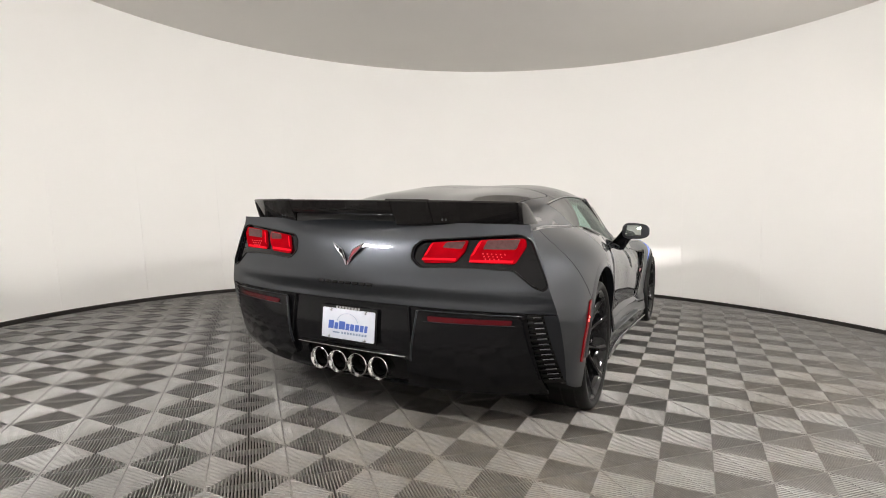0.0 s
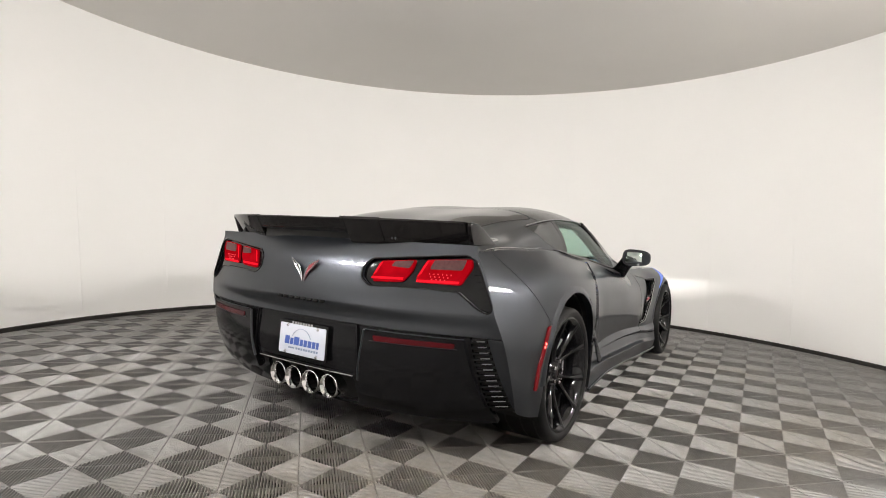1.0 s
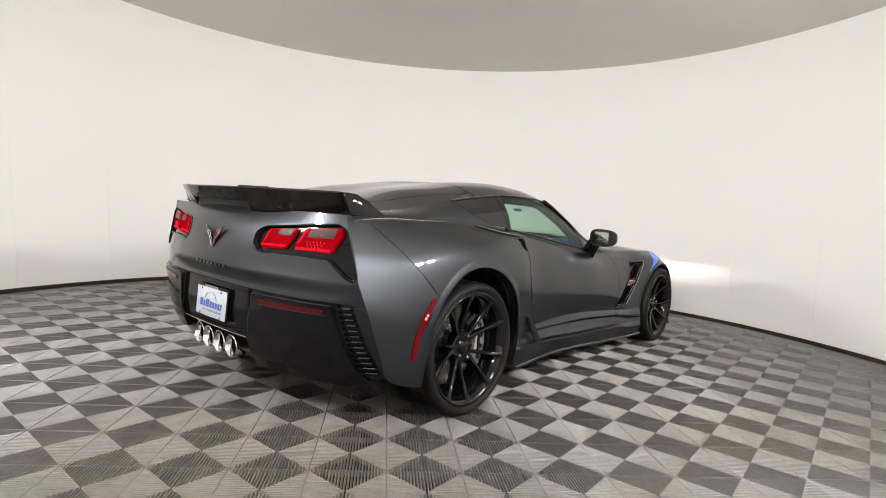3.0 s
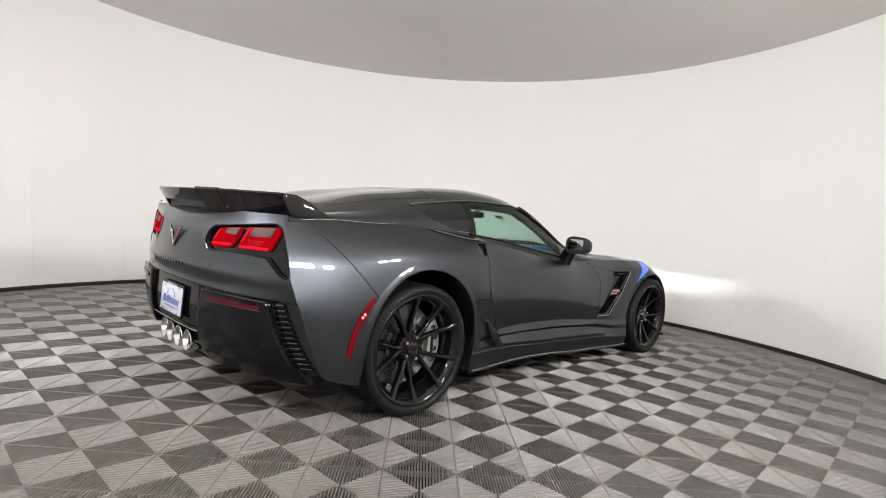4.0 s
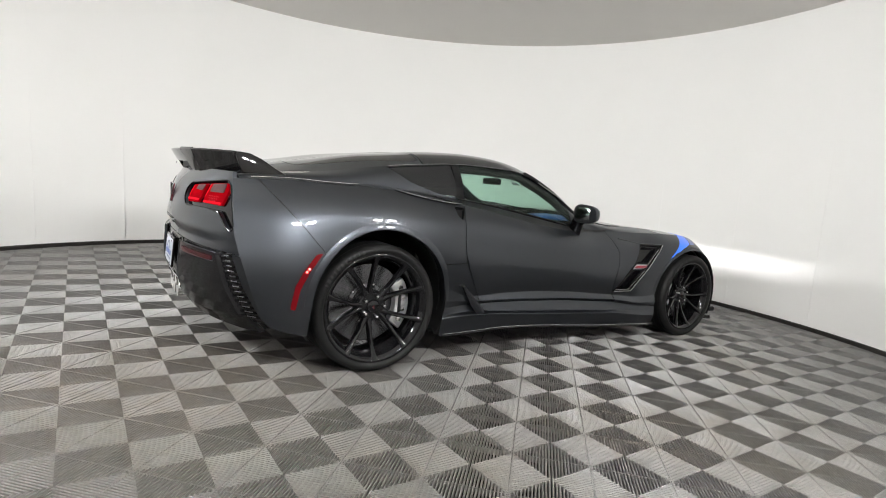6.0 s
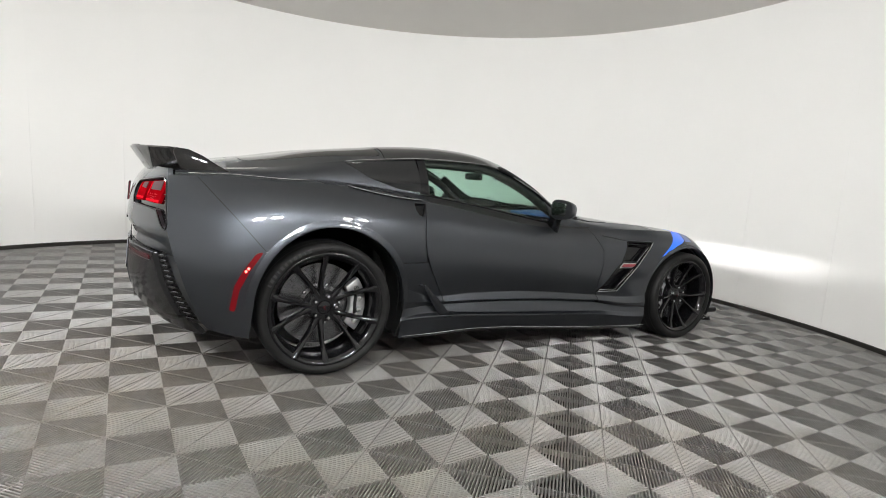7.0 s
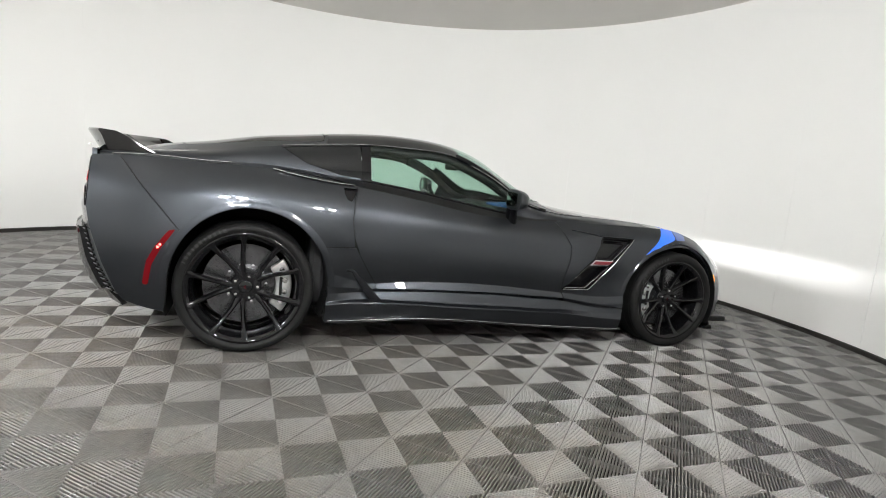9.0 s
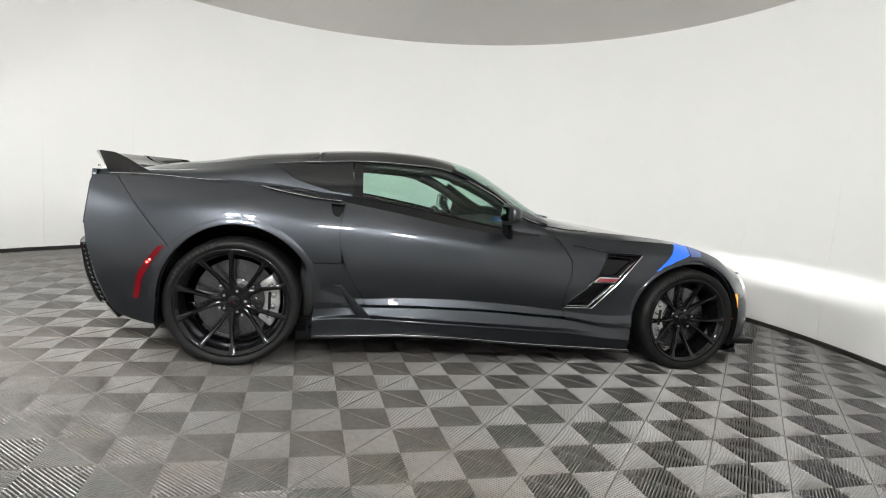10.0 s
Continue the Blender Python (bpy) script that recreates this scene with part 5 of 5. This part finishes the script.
# blue hash stripes over the front fender
S1 = [(1.082, 0.630), (1.180, 0.728), (1.282, 0.84), (1.356, 0.84), (1.322, 0.745), (1.212, 0.702), (1.14, 0.655)]
S2 = [(1.331, 0.738), (1.364, 0.84), (1.450, 0.84), (1.446, 0.765), (1.420, 0.738)]
for poly, blue in ((S1, M_BLUE), (S2, M_BLUE2)):
    st = on_side(poly, 0.0012, 0.004, n=20, m=50, r0=6, r1=9)
    part("fender_stripe", st, blue, car, "bright blue fender stripe")
TOPS = surface([skin(y, r) for y in linspace(1.15, 1.5, 16) for r in linspace(9, 10.2, 12)], 16, 12)
if TOPS[2][60].z < 0:
    TOPS = surface([skin(y, r) for y in linspace(1.15, 1.5, 16) for r in linspace(9, 10.2, 12)], 16, 12, flip=True)
for a, b, blue in ((1.282, 1.356, M_BLUE), (1.364, 1.450, M_BLUE2)):
    me = carve(shell(TOPS, 0.004, 16, 12, 0.0012), [("INTERSECT", prism([(0.5, a + 0.10), (0.5, b + 0.10), (0.84, b - 0.005), (0.84, a - 0.005)], "z", 0.5, 1.2))])
    part("fender_stripe", sleek(me, TOPS), blue, car)
both("front_wheel_trim", tube(side_line([(1.0, 0.515), (1.06, 0.597), (1.14, 0.663), (1.24, 0.702), (1.345, 0.718), (1.45, 0.702)], 0.004), 0.004, 6), M_PAINT, car)

# fender crease, cowl and nose
both("fender_wing_line", tube(side_line([(0.556, 0.754), (0.66, 0.742), (0.78, 0.725), (0.98, 0.728)], 0.001), 0.006, 8, flat=0.6), M_PAINT, car)
part("cowl_panel", tube([(x, 0.665 - 0.53 * x * x, 0.885 - 0.06 * abs(x) - 0.05 * x * x) for x in linspace(-0.50, 0.50, 21)], 0.014, 8, flat=0.6), M_SATIN, car)
for x0, x1 in ((0.42, -0.05), (0.05, -0.45)):
    part("wiper", tube([(x0, 0.655 - 0.5 * x0 * x0, 0.866 - 0.05 * abs(x0)), ((x0 + x1) / 2, 0.645 - 0.1 * (x0 + x1) ** 2, 0.885), (x1, 0.63 - 0.5 * x1 * x1, 0.888 - 0.05 * abs(x1))], 0.009, 6), M_SATIN, car)
both("splitter_end", extruded([(0.70, 1.55), (0.905, 1.70), (0.918, 1.755), (0.83, 1.82), (0.60, 2.06)], 0.010, pose(0, 0, 0.118), 0.004), M_BLACK, car, "black front splitter end")
both("splitter_fin", extruded([(1.69, 0.124), (1.765, 0.124), (1.755, 0.150), (1.71, 0.144)], 0.008, Matrix(((0, 0, 1, 0.900), (1, 0, 0, 0), (0, 1, 0, 0), (0, 0, 0, 1))), 0.002), M_BLACK, car)
nose = [[skin(2.2, r) for r in linspace(0, 12, 25)]]
nose_pts = nose[0] + [Vector((-v.x, v.y, v.z)) for v in nose[0][-2::-1]]
ring = len(nose_pts)
nv = nose_pts + [Vector((v.x * 0.5, v.y + 0.025, 0.35 + (v.z - 0.35) * 0.5)) for v in nose_pts]
nm = from_lists("nose", nv, grid_faces(2, ring) + [tuple(range(ring, 2 * ring))], smooth=True)
part("nose", nm, M_PAINT, car)
M_HEAD = mat("lit_headlamp", (0.9, 0.9, 0.9), rough=0.1, emit=(1, 0.97, 0.92), emit_strength=4)
both("headlamp", on_side([(1.985, 0.572), (2.03, 0.560), (2.07, 0.52), (2.04, 0.50), (2.0, 0.52)], 0.004, 0.02, n=10, m=50, r0=5, r1=9), M_HEAD, car, "lit front headlamp")

# ---- door mirrors ----
def mirror(side):
    m_ = new("door_mirror")
    m_.parent = car
    m_["label"] = "black door mirror on a slim foot"
    bm = bmesh.new()
    bmesh.ops.create_uvsphere(bm, u_segments=32, v_segments=20, radius=1)
    for v in bm.verts:
        x, y, z = v.co
        x, y, z = (math.copysign(abs(c) ** 0.66, c) for c in (x, y, z))
        yy = y * 0.060 if y > 0 else max(y, -0.30) * 0.060
        f = 1 - 0.22 * max(0, y)
        v.co = (side * (0.935 + x * 0.100 * f), 0.088 + yy, 0.914 + z * 0.061 * (1 - 0.10 * x) * f)
    if side < 0:
        bmesh.ops.reverse_faces(bm, faces=bm.faces[:])
    part("mirror_shell", bm, M_PAINT2, m_, smooth=True)
    gl = extruded(rounded([(-0.078, -0.040), (0.076, -0.036), (0.080, 0.026), (0.02, 0.042), (-0.068, 0.044)], 0.016), 0.003, Matrix.Translation((side * 0.937, 0.0690, 0.914)) @ pose(0, 0, 0, 90, 0, 6 * side), 0.0008)
    part("mirror_glass", gl, M_MIRROR, m_, "mirror glass")
    part("mirror_foot", tube([(side * 0.790, 0.14, 0.782), (side * 0.815, 0.125, 0.812), (side * 0.850, 0.108, 0.862), (side * 0.875, 0.104, 0.895)], [0.058, 0.052, 0.048, 0.050], 14, flat=0.6, up=Vector((0, 1, 0))), M_BLACK, m_)


M_PAINT2 = mat("dark_mirror_cap", (0.030, 0.032, 0.036), rough=0.3, metal=0.7, coat=0.8, fine=0.1, fine_scale=1500)
mirror(1)
mirror(-1)

# ---- cabin ----
def seat(x):
    s = new("seat")
    s.parent = car
    s["label"] = "black leather bucket seat"
    part("cushion", box_bm(x - 0.24, x + 0.24, -0.50, 0.02, 0.22, 0.42, 0.06, 3), M_LEATHER, s, smooth=True)
    b = box_bm(x - 0.23, x + 0.23, -0.08, 0.08, 0.0, 0.52, 0.06, 3)
    bmesh.ops.transform(b, matrix=Matrix.Translation((0, -0.58, 0.36)) @ Matrix.Rotation(radians(20), 4, "X"), verts=b.verts[:])
    part("backrest", b, M_LEATHER, s, smooth=True)
    h = box_bm(x - 0.12, x + 0.12, -0.05, 0.05, 0.0, 0.20, 0.045, 3)
    bmesh.ops.transform(h, matrix=Matrix.Translation((0, -0.77, 0.82)) @ Matrix.Rotation(radians(15), 4, "X"), verts=h.verts[:])
    part("headrest", h, M_LEATHER, s, smooth=True)


seat(0.38)
seat(-0.38)
part("cabin_floor", box_bm(-0.80, 0.80, -1.0, 0.75, 0.17, 0.20), M_SATIN, car)
part("cabin_tub", box_bm(-0.72, 0.72, -1.05, -0.95, 0.2, 0.90, 0.03), M_LEATHER, car)
dash = extruded(rounded([(0.16, 0.42), (0.12, 0.62), (0.20, 0.80), (0.42, 0.835), (0.70, 0.81), (0.72, 0.42)], 0.05), 1.5, Matrix(((0, 0, 1, -0.75), (1, 0, 0, 0), (0, 1, 0, 0), (0, 0, 0, 1))), 0.01)
part("dashboard", dash, M_LEATHER, car)
part("console", box_bm(-0.13, 0.13, -0.55, 0.3, 0.2, 0.52, 0.04, 3), M_LEATHER, car, smooth=True)
sw = [Vector((-0.38 + 0.18 * math.cos(a), -0.02 - 0.06 * math.sin(a), 0.70 + 0.17 * math.sin(a))) for a in linspace(0, 2 * math.pi, 33)]
part("steering_wheel", tube(sw, 0.016, 10, up=Vector((0, 1, 0.3))), M_LEATHER, car)
part("rear_view_mirror", box_bm(-0.11, 0.11, -0.02, 0.01, 1.055, 1.105, 0.015, 3), M_SATIN, car, smooth=True)
# blue sheet added on the dashboard, its colour stands in for a bluish glow
M_DASH_BLUE = mat("blue_dash_tint", (0.05, 0.12, 0.34), rough=0.7, var=0.35, scale=9)
part("dash_cover", extruded(rounded([(0.20, 0.20), (0.60, 0.24), (0.58, 0.52), (0.16, 0.44)], 0.05), 0.02, pose(0, 0, 0.826, 3, 0, 0), 0.008), M_DASH_BLUE, car, "added blue sheet for the bluish glow over the dashboard")
part("mirror_mount", tube([(0.0, 0.0, 1.09), (0.0, 0.05, 1.12)], 0.012, 8), M_SATIN, car)
part("windshield_tag", extruded([(-0.035, -0.02), (0.035, -0.02), (0.035, 0.02), (-0.035, 0.02)], 0.001, pose(0.22, 0.05, 1.075, -30, 0, 0)), M_PLATE, car)
both("door_card", tube([(0.80, -0.70, 0.84), (0.80, -0.2, 0.77), (0.79, 0.3, 0.72)], 0.03, 8), M_LEATHER, car)
HL = surface([Vector((v.x * 0.965, v.y, v.z - 0.022)) for y in linspace(-1.0, -0.16, 18) for v in [skin(y, r) for r in linspace(9.86, 12, 12)]], 18, 12)
both("headliner", shell(HL, 0.008, 18, 12), M_SATIN, car)
both("pillar_cover", tube([skin(y, 9.93) + Vector((-0.035, 0, -0.020)) for y in linspace(-0.18, 0.42, 14)], 0.030, 8), M_SATIN, car)
both("window_frame", tube([skin(y, 9.90) + Vector((-0.02, 0, -0.012)) for y in linspace(-0.74, 0.36, 18)], 0.022, 8), M_SATIN, car)

# ---- head lamps' beams ----
for s in (1, -1):
    d = bpy.data.lights.new("headlamp_beam", "SPOT")
    d.energy, d.spot_size, d.spot_blend, d.shadow_soft_size = 27, radians(104), 0.9, 0.0014
    d.color = (1.0, 0.96, 0.94)
    o = new("headlamp_beam", d)
    o.parent = car
    o.matrix_basis = look((s * 0.36, 2.12, 0.58), (s * 0.42, 3.2, 0.535)) @ Matrix.Diagonal((1, 0.17, 1, 1))
    # unseen disc and arm, added over the lamp to level the beam's upper edge
    hood = part("headlamp_hood", lathe("headlamp_hood", [(0.0005, 0.0022), (0.050, 0.0022), (0.053, 0.004), (0.050, 0.007), (0.0005, 0.008)], 32), M_SATIN, car, smooth=True)
    hood.location = (s * 0.36, 2.12, 0.58)
    part("hood_arm", tube([(s * 0.36, 2.09, 0.585), (s * 0.36, 2.05, 0.583), (s * 0.36, 2.01, 0.578)], 0.008, 8), M_SATIN, car)
lay_tiles()
